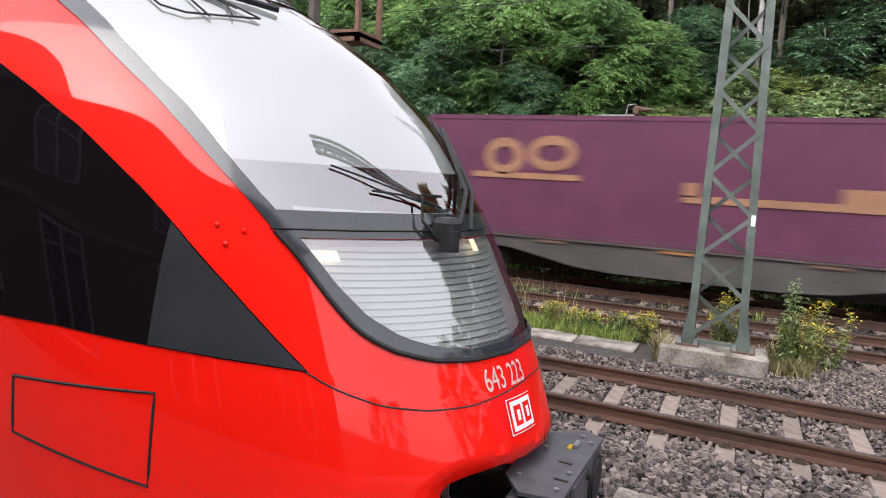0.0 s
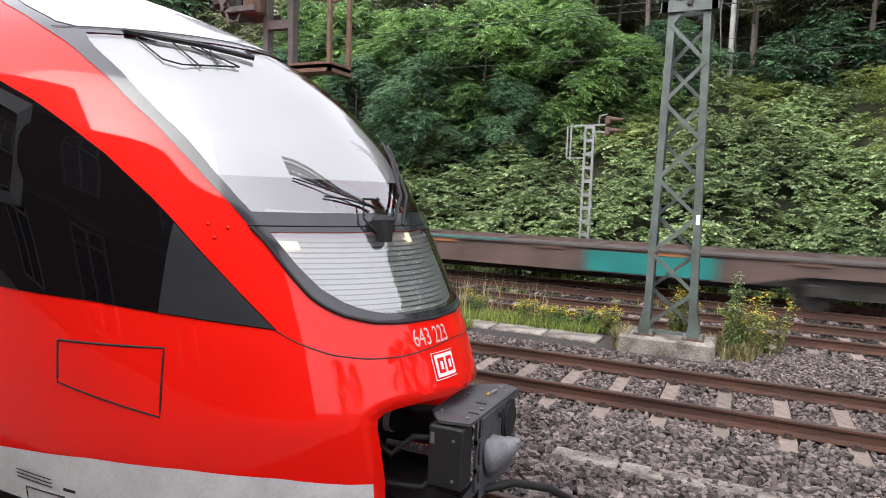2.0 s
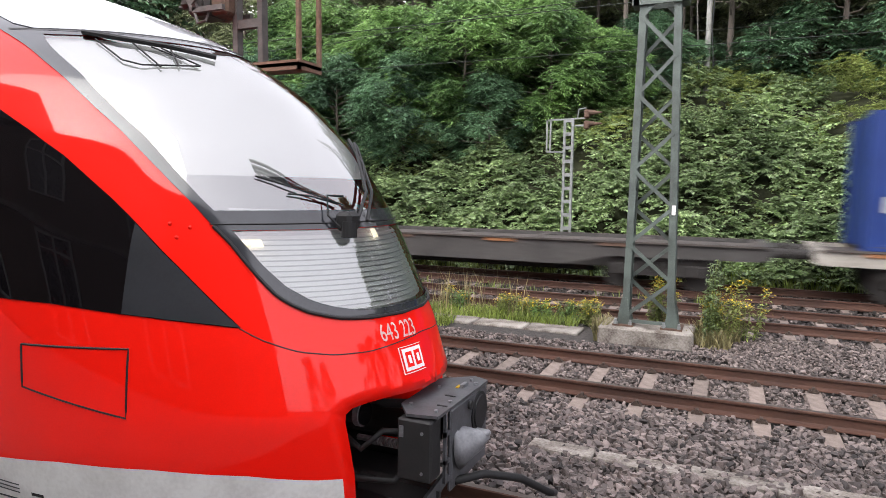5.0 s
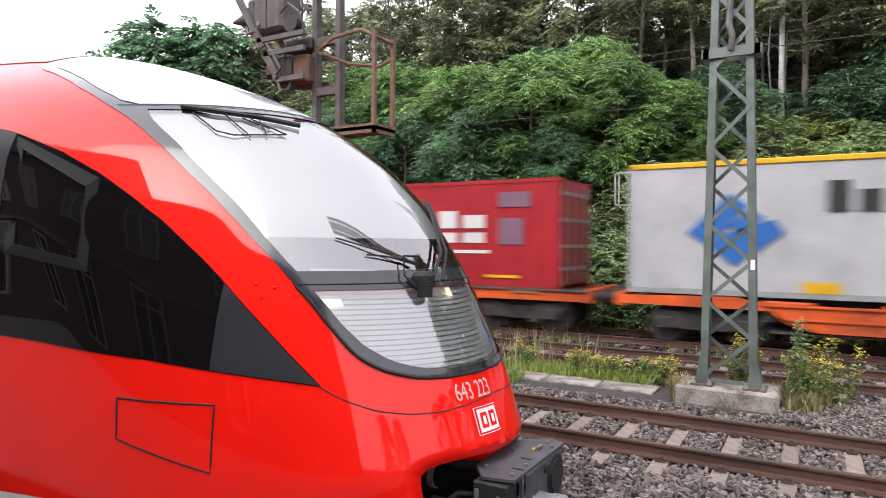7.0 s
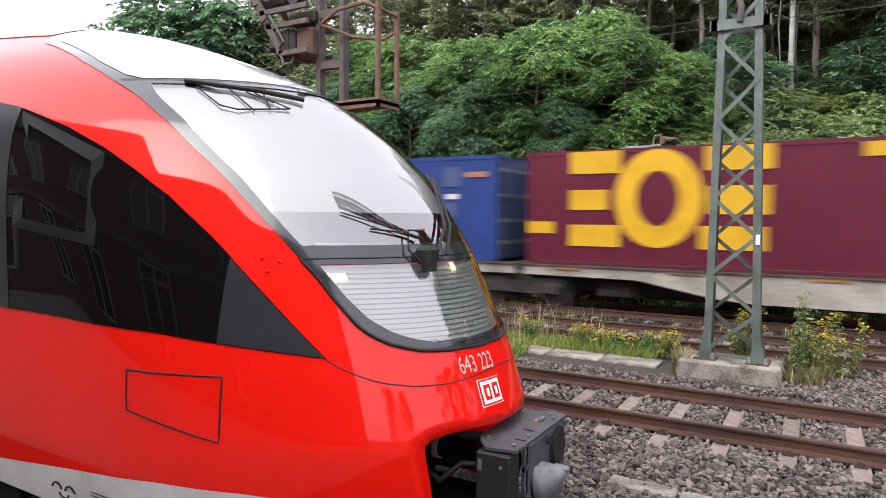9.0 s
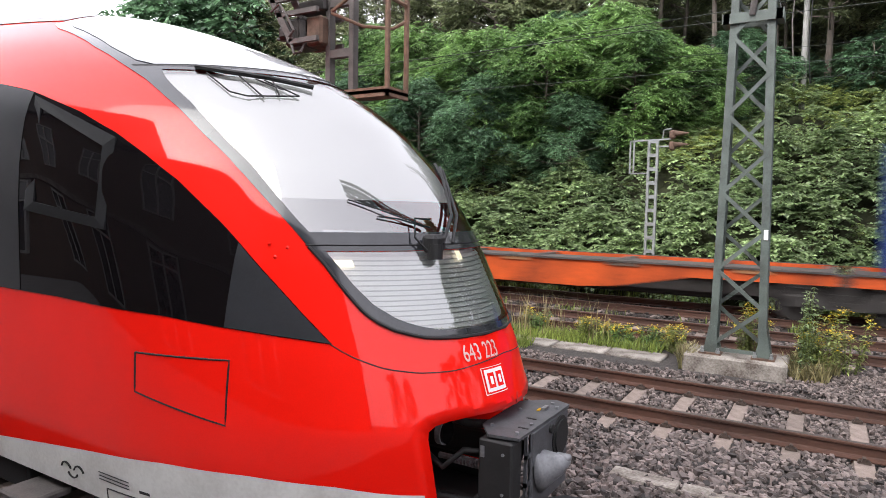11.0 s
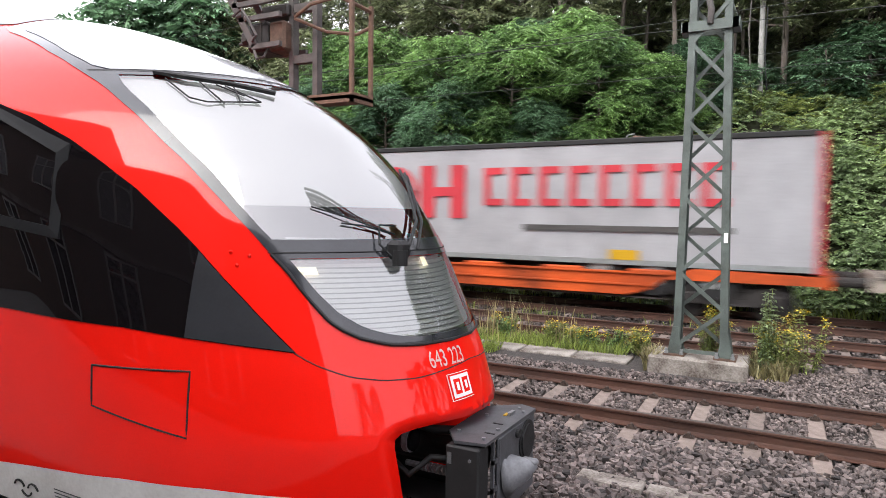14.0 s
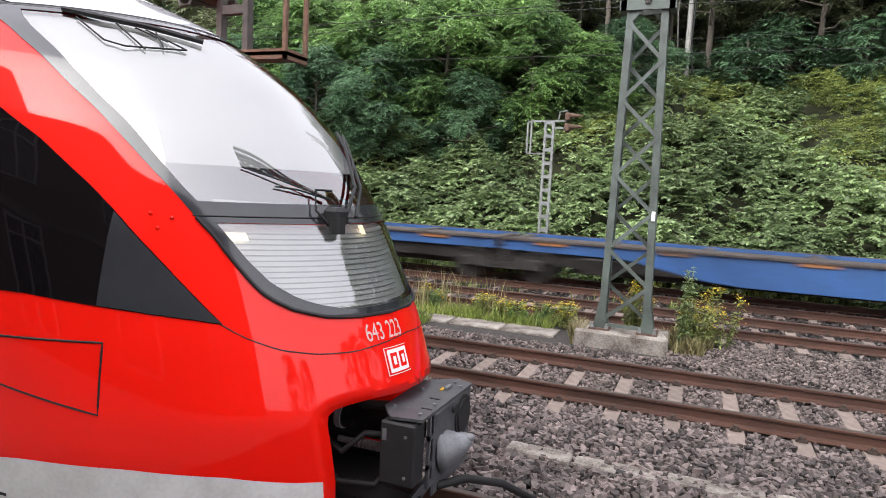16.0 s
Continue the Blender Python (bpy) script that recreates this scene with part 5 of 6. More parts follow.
t = trailer(175.8, P_TARP, P_YELLOW, "pale grey curtain trailer with yellow roof rim and blue panel")
marks(t, [("emblem_bar", [(1.3, 2.6), (2.2, 3.5), (2.6, 3.2), (1.75, 2.3)], P_SIGNBLUE), ("emblem_bar", [(1.75, 2.3), (2.15, 2.6), (3.1, 2.9), (3.3, 2.6), (2.3, 1.85)], P_SIGNBLUE), ("emblem_bar", [(2.2, 2.75), (2.65, 3.1), (2.9, 2.95), (2.45, 2.55)], P_SIGNBLUE),
          ("panel", (7.1, 12.6, 2.66, 3.82), P_SIGNBLUE)])
for k in range(5):
    marks(t, [("bar", (4.1 + k * 0.56, 4.5 + k * 0.56, 3.05, 3.7 if k == 0 else 3.5), P_BLACK)])
for k in range(9):
    bm = bmesh.new()
    x = 7.45 + k * 0.56
    prism(bm, [(x, 2.95), (x + 0.4, 2.95), (x + 0.4, 3.5 if k % 5 else 3.62), (x, 3.5 if k % 5 else 3.62)], -1.276, -1.270)
    part("bar", fix(bm), P_WHITE, t)


def round_marks(t):
    ring_shape(t, "emblem_ring", 3.05, 2.95, 0.75, 0.74, 0.16, P_SIGNRED)
    ring_shape(t, "emblem_ring", 3.05, 2.95, 0.42, 0.55, 0.14, P_SIGNRED)
    marks(t, [("emblem_bar", (2.35, 3.75, 2.87, 3.03), P_SIGNRED), ("emblem_bar", (3.9, 4.35, 2.25, 3.7), P_SIGNRED), ("emblem_bar", (4.35, 4.85, 2.85, 3.1), P_SIGNRED), ("emblem_bar", (4.85, 5.3, 2.25, 3.7), P_SIGNRED), ("line", (7.0, 12.0, 1.98, 2.12), P_DGREY)])
    for k in range(8):
        x = 5.85 + k * 0.78
        marks(t, [("bar", (x, x + 0.2, 2.6, 3.6), P_SIGNRED), ("bar", (x + 0.2, x + 0.58, 3.42, 3.6), P_SIGNRED), ("bar", (x + 0.2, x + 0.58, 2.6, 2.78), P_SIGNRED)])


t = trailer(193.9, P_TARP, P_BLACK, "pale grey curtain trailer with red bars and round emblem")
round_marks(t)
part("rear_frame", B((13.64, 13.74, -1.26, 1.26, 1.15, 4.2)), P_SIGNRED, t, "red rear doors")
t = trailer(345.8, P_TARP, P_BLACK, "pale grey curtain trailer with red rear frame and bars")
round_marks(t)
part("rear_frame", B((13.64, 13.74, -1.26, 1.26, 1.15, 4.2), (-0.08, 0.0, -1.26, 1.26, 1.15, 4.2)), P_SIGNRED, t, "red rear doors")
t = trailer(327.9, P_NAVY, P_GOLD, "navy blue curtain trailer with white block shapes")
for o in t.children:
    if o.name.startswith("roof_rim"):
        o.data.materials[0] = P_YELLOW
# plain white blocks: a frame, a slotted block and a wedge
marks(t, [("block", (4.1, 5.5, 3.06, 3.38), P_WHITE), ("block", (4.1, 5.5, 1.94, 2.26), P_WHITE), ("block", (4.1, 4.5, 2.26, 3.06), P_WHITE), ("block", (5.1, 5.5, 2.26, 3.06), P_WHITE),
          ("block", (5.75, 7.1, 2.82, 3.38), P_WHITE), ("block", (5.75, 7.1, 1.94, 2.48), P_WHITE), ("block", (6.2, 6.65, 2.48, 2.82), P_WHITE),
          ("block", [(7.25, 3.38), (9.2, 3.38), (8.35, 1.92), (7.85, 1.92)], P_WHITE), ("label", (0.55, 1.1, 1.66, 1.84), P_SLATE), ("label", (12.4, 13.2, 3.2, 3.6), P_WHITE), ("line", (0.1, 13.5, 1.42, 1.47), P_WHITE)])


def teal_extra(t, L):
    part("side_panel", B((11.2, 14.2, -1.262, -1.246, 0.55, 1.05)), P_TEAL, t, "teal repainted side panel")
    part("flange", B((1.0, 9.0, -1.3, -1.2, 1.13, 1.17)), P_TEAL, t)
    part("headstock", B((0.26, 0.9, -1.26, -1.2, 0.9, 1.14), (L - 1.2, L - 0.5, -1.262, -1.2, 0.9, 1.14)), P_LILAC, t)


wagon(-24.2, 6.4, P_DGREY, "belly", True, "sooty grey double container wagon")
wagon(6.5, 36.6, P_LGREY, "belly", True, "pale grey double container wagon, stained")
wagon(36.8, 56.5, P_BROWN, "flat", False, "empty sooty brown flat wagon with teal panel", teal_extra)
wagon(56.7, 89.8, P_ORANGE, "pocket", True, "empty orange double pocket wagon")
wagon(90.0, 109.7, P_DGREY, "flat", False, "empty sooty grey flat wagon")
wagon(109.9, 129.6, P_DGREY, "flat", False, "empty sooty grey flat wagon")
wagon(129.9, 145.0, P_LGREY, "flat", False, "short pale grey container wagon")
wagon(145.2, 175.1, P_ORANGE, "belly", True, "orange double container wagon with deep sills")
wagon(175.2, 208.8, P_ORANGE, "pocket", True, "orange double pocket wagon under trailers")
wagon(209.0, 238.9, P_LGREY, "belly", True, "pale grey double container wagon, stained")
wagon(239.1, 252.3, P_DGREY, "flat", False, "short sooty grey flat wagon")
wagon(252.5, 267.3, P_DGREY, "flat", False, "sooty grey container wagon")
wagon(267.5, 297.3, P_ORANGE, "belly", True, "orange double container wagon with deep sills")
wagon(297.5, 326.9, P_BROWN, "belly", True, "sooty brown double container wagon")
wagon(327.1, 360.0, P_ORANGE, "pocket", True, "orange double pocket wagon under trailers")
wagon(360.2, 390.1, P_GRIME, "belly", True, "grimy pale grey double container wagon")
wagon(390.3, 420.2, P_WBLUE, "belly", True, "empty blue double container wagon")
wagon(420.4, 450.3, P_WBLUE, "belly", True, "empty blue double container wagon")

# ---- plants ----
rng = np.random.default_rng(7)


def leaves(name, centres, size, mat, droop=0.5, slim=0.55, parent=None, heading=None, spread=1.0):
    """Leaves as folded kites round the given points; heading: the way they hang out, an angle or one a leaf."""
    n = len(centres)
    c = np.asarray(centres, float)
    a = rng.uniform(0, math.tau, n) if heading is None else heading + rng.normal(0, spread, n)
    tilt = rng.normal(-droop, 0.28, n)
    d = np.stack([np.cos(a) * np.cos(tilt), np.sin(a) * np.cos(tilt), np.sin(tilt)], 1)
    s = np.stack([-np.sin(a), np.cos(a), rng.normal(0, 0.22, n)], 1)
    ln = size * rng.uniform(0.6, 1.3, n)[:, None]
    base, tip, mid = c, c + d * ln, c + d * ln * 0.45
    lift = np.array([0, 0, 0.12])
    l, r = mid + s * ln * slim * 0.5 + lift * ln, mid - s * ln * slim * 0.5 + lift * ln
    verts = np.stack([base, l, tip, r], 1).reshape(-1, 3)
    me = bpy.data.meshes.new(name)
    me.vertices.add(4 * n)
    me.vertices.foreach_set("co", verts.astype(np.float32).ravel())
    me.loops.add(6 * n)
    k = np.arange(n)[:, None] * 4
    me.loops.foreach_set("vertex_index", np.concatenate([k, k + 1, k + 2, k, k + 2, k + 3], 1).astype(np.int32).ravel())
    me.polygons.add(2 * n)
    me.polygons.foreach_set("loop_start", (np.arange(2 * n) * 3).astype(np.int32))
    me.update(calc_edges=True)
    me.materials.append(mat)
    ob = new(name, me)
    ob.parent = parent
    return ob


def sprays(name, centres, length, count, size, mat, droop=0.35, slim=0.55, parent=None, heading=0.0, spread=0.8, fan=1.1):
    """Arching shoots from the given points, each with leaves in two ranks along it."""
    c = np.asarray(centres, float)
    n = len(c)
    a = heading + rng.normal(0, spread, n)
    tilt = rng.normal(-droop, 0.25, n) + 0.35
    ln = length * rng.uniform(0.6, 1.25, n)
    roll = rng.normal(0, 0.35, n)
    d = np.stack([np.cos(a) * np.cos(tilt), np.sin(a) * np.cos(tilt), np.sin(tilt)], 1)
    side = np.stack([-np.sin(a), np.cos(a), roll], 1)
    out = []
    for k in range(count):
        f = (k + 0.6) / count
        at = c + d * (ln * f)[:, None]
        at[:, 2] -= 0.45 * droop * ln * f * f * 2
        sgn = 1.0 if k % 2 else -1.0
        w = fan * (1 - 0.65 * f)
        dirn = d * math.cos(w) + side * (sgn * math.sin(w))
        dirn[:, 2] -= droop * (0.5 + 0.7 * f) + rng.normal(0, 0.16, n)
        dirn /= np.linalg.norm(dirn, axis=1)[:, None]
        wide = np.cross(dirn, np.array([0, 0, 1.0])) + np.stack([np.zeros(n), np.zeros(n), rng.normal(0, 0.25, n) + sgn * 0.2], 1)
        wide /= np.linalg.norm(wide, axis=1)[:, None]
        lf = (size * (1.1 - 0.45 * f) * rng.uniform(0.75, 1.2, n))[:, None]
        mid = at + dirn * lf * 0.42 + np.array([0, 0, 0.10]) * lf
        tip = at + dirn * lf
        tip[:, 2] -= 0.10 * lf[:, 0]
        out.append(np.stack([at, mid + wide * lf * slim * 0.5, tip, mid - wide * lf * slim * 0.5], 1))
    v = np.stack(out, 1).reshape(-1, 3)
    m = n * count
    me = bpy.data.meshes.new(name)
    me.vertices.add(4 * m)
    me.vertices.foreach_set("co", v.astype(np.float32).ravel())
    me.loops.add(6 * m)
    k = np.arange(m)[:, None] * 4
    me.loops.foreach_set("vertex_index", np.concatenate([k, k + 1, k + 2, k, k + 2, k + 3], 1).astype(np.int32).ravel())
    me.polygons.add(2 * m)
    me.polygons.foreach_set("loop_start", (np.arange(2 * m) * 3).astype(np.int32))
    me.update(calc_edges=True)
    me.materials.append(mat)
    ob = new(name, me)
    ob.parent = parent
    return ob


def heights(x, y):
    return np.array([ground_height(a, b) for a, b in zip(x, y)])


# carpet of knotweed on the bank, in mounds
n = 33000
bx, by = rng.uniform(-22, 14, n), 17.6 + 14.5 * rng.uniform(0, 1, n) ** 1.15
mound = np.array([noise.noise(Vector((a * 0.55, b * 0.75, 5))) + 0.6 * noise.noise(Vector((a * 1.2, b * 1.7, 9))) for a, b in zip(bx, by)])
bz = heights(bx, by) + 0.10 + np.clip(0.5 + 1.45 * mound, 0.02, 2.2) * rng.uniform(0.84, 1.0, n) * np.clip((by - 17.4) / 1.2, 0.25, 1)
yellow = (np.array([noise.noise(Vector((a * 0.3, b * 0.3, 20))) for a, b in zip(bx, by)]) + (by - 25.5) * 0.10 + rng.normal(0, 0.22, n)) > 0.18
pts = np.stack([bx, by, bz], 1)
tagged(sprays("bank_undergrowth", pts[~yellow], 0.46, 9, 0.195, LEAF_SLOPE, 0.24, 0.70, None, -math.pi / 2, 0.95), "dense broad-leaved green undergrowth covering the bank", "undergrowth", kind="stuff")
tagged(sprays("bank_undergrowth", pts[yellow], 0.42, 9, 0.14, LEAF_YELLOW, 0.20, 0.45, None, -math.pi / 2, 1.0), "yellow-green goldenrod undergrowth on the bank", "undergrowth", kind="stuff")


def crown_points(n, lobes, shell=0.55):
    """Points in a set of leafy lobes (x, y, z, radius), more near their skins."""
    out = []
    vol = np.array([l[3] ** 2 for l in lobes])
    which = rng.choice(len(lobes), n, p=vol / vol.sum())
    v = rng.normal(0, 1, (n, 3))
    v /= np.linalg.norm(v, axis=1)[:, None]
    r = rng.uniform(shell, 1.0, n)[:, None]
    L = np.array(lobes)[which]
    wob = 1 + 0.25 * np.sin(v[:, :1] * 7 + L[:, :1] * 3) * np.cos(v[:, 2:] * 6)
    return L[:, :3] + v * r * wob * L[:, 3:4] * np.array([1, 1, 0.8])


def tree(name, height, spread, leaf, size, n, label, trunk_r=0.16, base=0.3, bark=None, lobes_n=22, lean=0.0, slim=0.5):
    t = empty(name, pose(0, 0, 0), label, "tree")
    bark = bark or BARK
    bm = tube(bmesh.new(), [(0, 0, -0.5), (lean * 0.2, 0.05, height * 0.3), (lean * 0.6, -0.08, height * 0.62), (lean, 0, height * 0.96)], trunk_r, 8, trunk_r * 0.22)
    lobes = []
    for k in range(lobes_n):
        f = base + (1 - base) * (k + 0.5) / lobes_n
        a = k * 2.4 + rng.uniform(-0.5, 0.5)
        env = math.sin(math.pi * (0.16 + 0.80 * (f - base) / (1 - base)))
        rad = spread * env * rng.uniform(0.45, 0.95)
        p = Vector((lean * f + math.cos(a) * rad, math.sin(a) * rad, height * f))
        tube(bm, [(lean * f * 0.9, 0, height * f * 0.86), (p.x * 0.6, p.y * 0.6, p.z - 0.12 * height * 0.3), tuple(p)], trunk_r * 0.32, 5, 0.012)
        lobes.append((p.x, p.y, p.z, spread * rng.uniform(0.15, 0.36)))
    part("trunk", bm, bark, t)
    cp_ = crown_points(n, lobes, 0.45)
    cp_ = cp_[: n // 9]
    sprays("crown", cp_, size * 2.6, 9, size * 1.15, leaf, 0.32, slim, t, np.arctan2(cp_[:, 1], cp_[:, 0] - lean * 0.6), 0.8, 0.95)
    return t


def plant_copies(proto, spots, group):
    first = True
    for x, y, rz, sc in spots:
        z = ground_height(x, y) - 0.1
        m = Matrix.Translation((x, y, z)) @ Euler((0, 0, rz)).to_matrix().to_4x4()
        if first:
            o, first = proto, False
            o.matrix_basis = m
        else:
            o = copy_thing(proto, m)
        o.scale = (sc, sc, sc)
        tagged(o, group=group)


# robinias on the bank
rob = tree("robinia_tree", 6.2, 3.1, LEAF_MID, 0.24, 24000, "bushy bright green robinia tree on the bank", 0.10, 0.08, lobes_n=38, slim=0.30)
plant_copies(rob, [(-13.4, 25.4, 0.3, 0.98), (-10.4, 25.2, 2.0, 0.98), (-6.6, 25.6, 4.1, 0.86), (-17.5, 26.0, 5.2, 1.05), (-8.2, 27.6, 1.2, 0.95), (-20.5, 27.0, 3.0, 1.1), (-4.6, 27.0, 0.7, 0.62)], "robinias on the bank")
dark = tree("bank_tree", 5.6, 3.0, LEAF_DARK, 0.22, 24000, "dense dark green bushy tree on the bank", 0.10, 0.05, lobes_n=38, slim=0.30)
plant_copies(dark, [(-12.4, 23.4, 1.0, 0.80), (-15.6, 23.2, 0.2, 0.85), (-3.2, 29.6, 2.5, 0.7), (-20.0, 24.0, 4.4, 0.95), (-8.6, 23.6, 5.5, 0.62), (-10.6, 28.0, 2.0, 1.0)], "dark bushes on the bank")
# forest at the top
f1 = tree("forest_tree", 13.5, 3.0, LEAF_FOREST, 0.30, 6500, "tall thin forest tree with dull green crown", 0.17, 0.30, lobes_n=30, lean=0.5)
f2 = tree("forest_tree", 15.0, 2.6, LEAF_FOREST, 0.28, 5200, "tall thin forest tree with bare lower trunk", 0.15, 0.42, lobes_n=26, lean=-0.6)
f3 = tree("birch_tree", 13.0, 2.2, LEAF_FOREST, 0.22, 4200, "slender pale-barked birch in the forest", 0.12, 0.45, BIRCH, 22, 0.4)
r2 = random.Random(4)
s1, s2, s3 = [], [], []
for row, (y0, lo, hi, gap) in enumerate(((32.5, -34, 18, 3.4), (36, -38, 22, 3.0), (40.5, -46, 26, 3.1), (46, -56, 32, 3.4))):
    x = lo
    while x < hi:
        spot = (x + r2.uniform(-1, 1), y0 + r2.uniform(-1.3, 1.3), r2.uniform(0, 6.2), r2.uniform(0.78, 1.12) )
        r2.choice((s1, s1, s2, s2, s3)).append(spot)
        x += gap * r2.uniform(0.75, 1.3)
plant_copies(f1, s1, "forest above the bank")
plant_copies(f2, s2, "forest above the bank")
plant_copies(f3, s3, "forest above the bank")
# tall trees further along the line, ahead of the railcar
tall = tree("tall_tree", 21.0, 5.2, LEAF_FOREST, 0.55, 9000, "tall broadleaf tree further along the line", 0.32, 0.12, lobes_n=40)
plant_copies(tall, [(16.5, 20.0, 1.4, 1.1), (22, 22, 2.4, 1.15), (29, 20, 3.4, 1.1), (37, 21, 4.4, 1.15), (46, 15, 5.1, 1.05), (52, 7, 0.9, 1.1), (55, 0, 1.9, 1.0), (15.5, -11, 2.3, 0.30), (23, -12, 3.3, 0.34)], "tall trees along the line")
# dark shrubs under the forest's edge
sh = tree("forest_shrub", 3.6, 2.2, LEAF_DARK, 0.24, 5000, "dark green shrub at the forest edge", 0.06, 0.05, lobes_n=20)
plant_copies(sh, [(-3 + 2.3 * k + r2.uniform(-0.7, 0.7), 31.2 + r2.uniform(-0.8, 1.2), r2.uniform(0, 6), r2.uniform(0.6, 1.1)) for k in range(8)] + [(-26 + 2.6 * k, 30.5 + r2.uniform(-1, 1), r2.uniform(0, 6), r2.uniform(0.8, 1.2)) for k in range(9)], "shrubs at the forest edge")
sh2 = tree("forest_shrub", 6.5, 3.6, LEAF_FOREST, 0.42, 7000, "tall shady undergrowth deep in the forest", 0.10, 0.02, lobes_n=26)
plant_copies(sh2, [(-30 + 3.6 * k + r2.uniform(-1, 1), 43.5 + r2.uniform(-2, 2), r2.uniform(0, 6), r2.uniform(0.9, 1.3)) for k in range(19)] + [(-2 + 3.4 * k, 37.5 + r2.uniform(-1, 1), r2.uniform(0, 6), r2.uniform(0.7, 1.05)) for k in range(8)] + [(-8 + 4.5 * k, 52 + r2.uniform(-2, 2), r2.uniform(0, 6), r2.uniform(1.5, 2.1)) for k in range(10)], "undergrowth deep in the forest")
# far trees beyond the bend
far = tree("distant_tree", 11.0, 4.6, LEAF_DARK, 0.6, 7000, "distant dark broadleaf tree", 0.25, 0.12, lobes_n=26)
plant_copies(far, [(-37.3, 31.6, 0.5, 1.12), (-41.7, 29.4, 2.0, 1.2), (-46.2, 28.0, 3.1, 0.98), (-52.0, 27.0, 4.0, 0.85)] + [(-62 - 6.5 * k + r2.uniform(-2, 2), 30 + 4.2 * k + r2.uniform(-4, 4), r2.uniform(0, 6), r2.uniform(0.75, 1.15)) for k in range(16)] + [(-44 - 5 * k, 33 + 3.4 * k, r2.uniform(0, 6), r2.uniform(0.7, 0.95)) for k in range(7)], "distant trees")


# grass, weeds and flowers between the tracks
def blades(name, n, region, h, mat, label, lean=0.35, w=0.012):
    x, y = region(n)
    z = heights(x, y)
    a, b = rng.uniform(0, math.tau, n), rng.uniform(0, math.tau, n)
    hh = h * rng.uniform(0.4, 1.2, n)
    tx, ty = x + np.cos(a) * hh * lean * rng.uniform(0.2, 1.4, n), y + np.sin(a) * hh * lean * rng.uniform(0.2, 1.4, n)
    dx, dy = np.cos(b) * w, np.sin(b) * w
    mx, my, mz = x + (tx - x) * 0.35, y + (ty - y) * 0.35, z + hh * 0.6
    v = np.stack([np.stack([x - dx, y - dy, z], 1), np.stack([x + dx, y + dy, z], 1), np.stack([mx + dx * 0.7, my + dy * 0.7, mz], 1), np.stack([tx, ty, z + hh], 1), np.stack([mx - dx * 0.7, my - dy * 0.7, mz], 1)], 1).reshape(-1, 3)
    k = np.arange(n) * 5
    faces = [(i, i + 1, i + 2, i + 3, i + 4) for i in k.tolist()]
    ob = raw(name, v, faces, mat)
    return tagged(ob, label, "grass", kind="stuff")


def strip(x0, x1, y0, y1, dens=0.0):
    def f(n):
        x, y = rng.uniform(x0, x1, n * 3), rng.uniform(y0, y1, n * 3)
        keep = np.array([noise.noise(Vector((a * 0.9, b * 1.6, 2))) for a, b in zip(x, y)]) > dens
        x, y = x[keep][:n], y[keep][:n]
        k = n - len(x)
        if k > 0:
            x, y = np.concatenate([x, x[:k]]), np.concatenate([y, y[:k] + 0.03])
        return x, y
    return f


def mixed(*fs):
    def f(n):
        got = [g(n // len(fs) + 1) for g in fs]
        return np.concatenate([g[0] for g in got])[:n], np.concatenate([g[1] for g in got])[:n]
    return f


blades("grass_strip", 15000, mixed(strip(-16, -1.6, 10.5, 11.2, -0.3), strip(-16, -4.3, 9.6, 10.4, -0.1)), 0.25, GRASS, "yellow-green grass and weeds between the tracks", 0.6, 0.008)
blades("grass_tuft", 1300, mixed(strip(-1.6, -1.45, 9.75, 10.5, -1), strip(0.05, 0.55, 9.8, 10.7, -1), strip(-0.1, 0.7, 10.4, 10.9, -1)), 0.34, STRAW, "dry straw-coloured grass round the mast foot", 0.5)
blades("tall_grass", 140, mixed(strip(-6.5, -4.2, 10.5, 11.2, -0.3), strip(-8, -3, 10.6, 11.2, 0.1)), 0.95, STRAW, "tall seeding grass stalks", 0.25, 0.008)
blades("grass_strip", 300, strip(-14, 0, 13.75, 14.4, 0.15), 0.3, GRASS, "sparse weeds between the far tracks")
blades("grass_strip", 5200, strip(-20, 14, 17.2, 18.3, -0.4), 0.42, GRASS, "rough grass at the foot of the bank")


def weed(name, spot, h, spread, n_stems, flowers, label, leaf=LEAF_YELLOW, size=0.085):
    x0, y0 = spot
    t = empty(name, pose(x0, y0, ground_height(x0, y0)), label, "weed")
    bm = bmesh.new()
    lf, fl = [], []
    for k in range(n_stems):
        a, rr = rng.uniform(0, math.tau), spread * rng.uniform(0.1, 1)
        hh = h * rng.uniform(0.55, 1.05)
        top = (math.cos(a) * rr, math.sin(a) * rr * 0.7, hh)
        b0 = (top[0] * 0.4, top[1] * 0.4, 0)
        tube(bm, [b0, (top[0] * 0.7, top[1] * 0.7, hh * 0.5), top], 0.007, 4, 0.003)
        for f in np.linspace(0.15, 1, 16):
            for _ in range(3):
                q = (b0[0] + (top[0] - b0[0]) * f + rng.normal(0, 0.025), b0[1] + (top[1] - b0[1]) * f + rng.normal(0, 0.025), hh * f)
                lf.append(q)
        if k < flowers:
            for _ in range(26):
                fl.append((top[0] + rng.normal(0, 0.05), top[1] + rng.normal(0, 0.05), top[2] + rng.normal(0, 0.03)))
    tagged(part("stem", bm, GRASS, t), kind="stuff")
    leaves("foliage", lf, size, leaf, 0.3, 0.35, t)
    if fl:
        leaves("blossom", fl, 0.035, FLOWER, 0.0, 0.8, t)
    return t


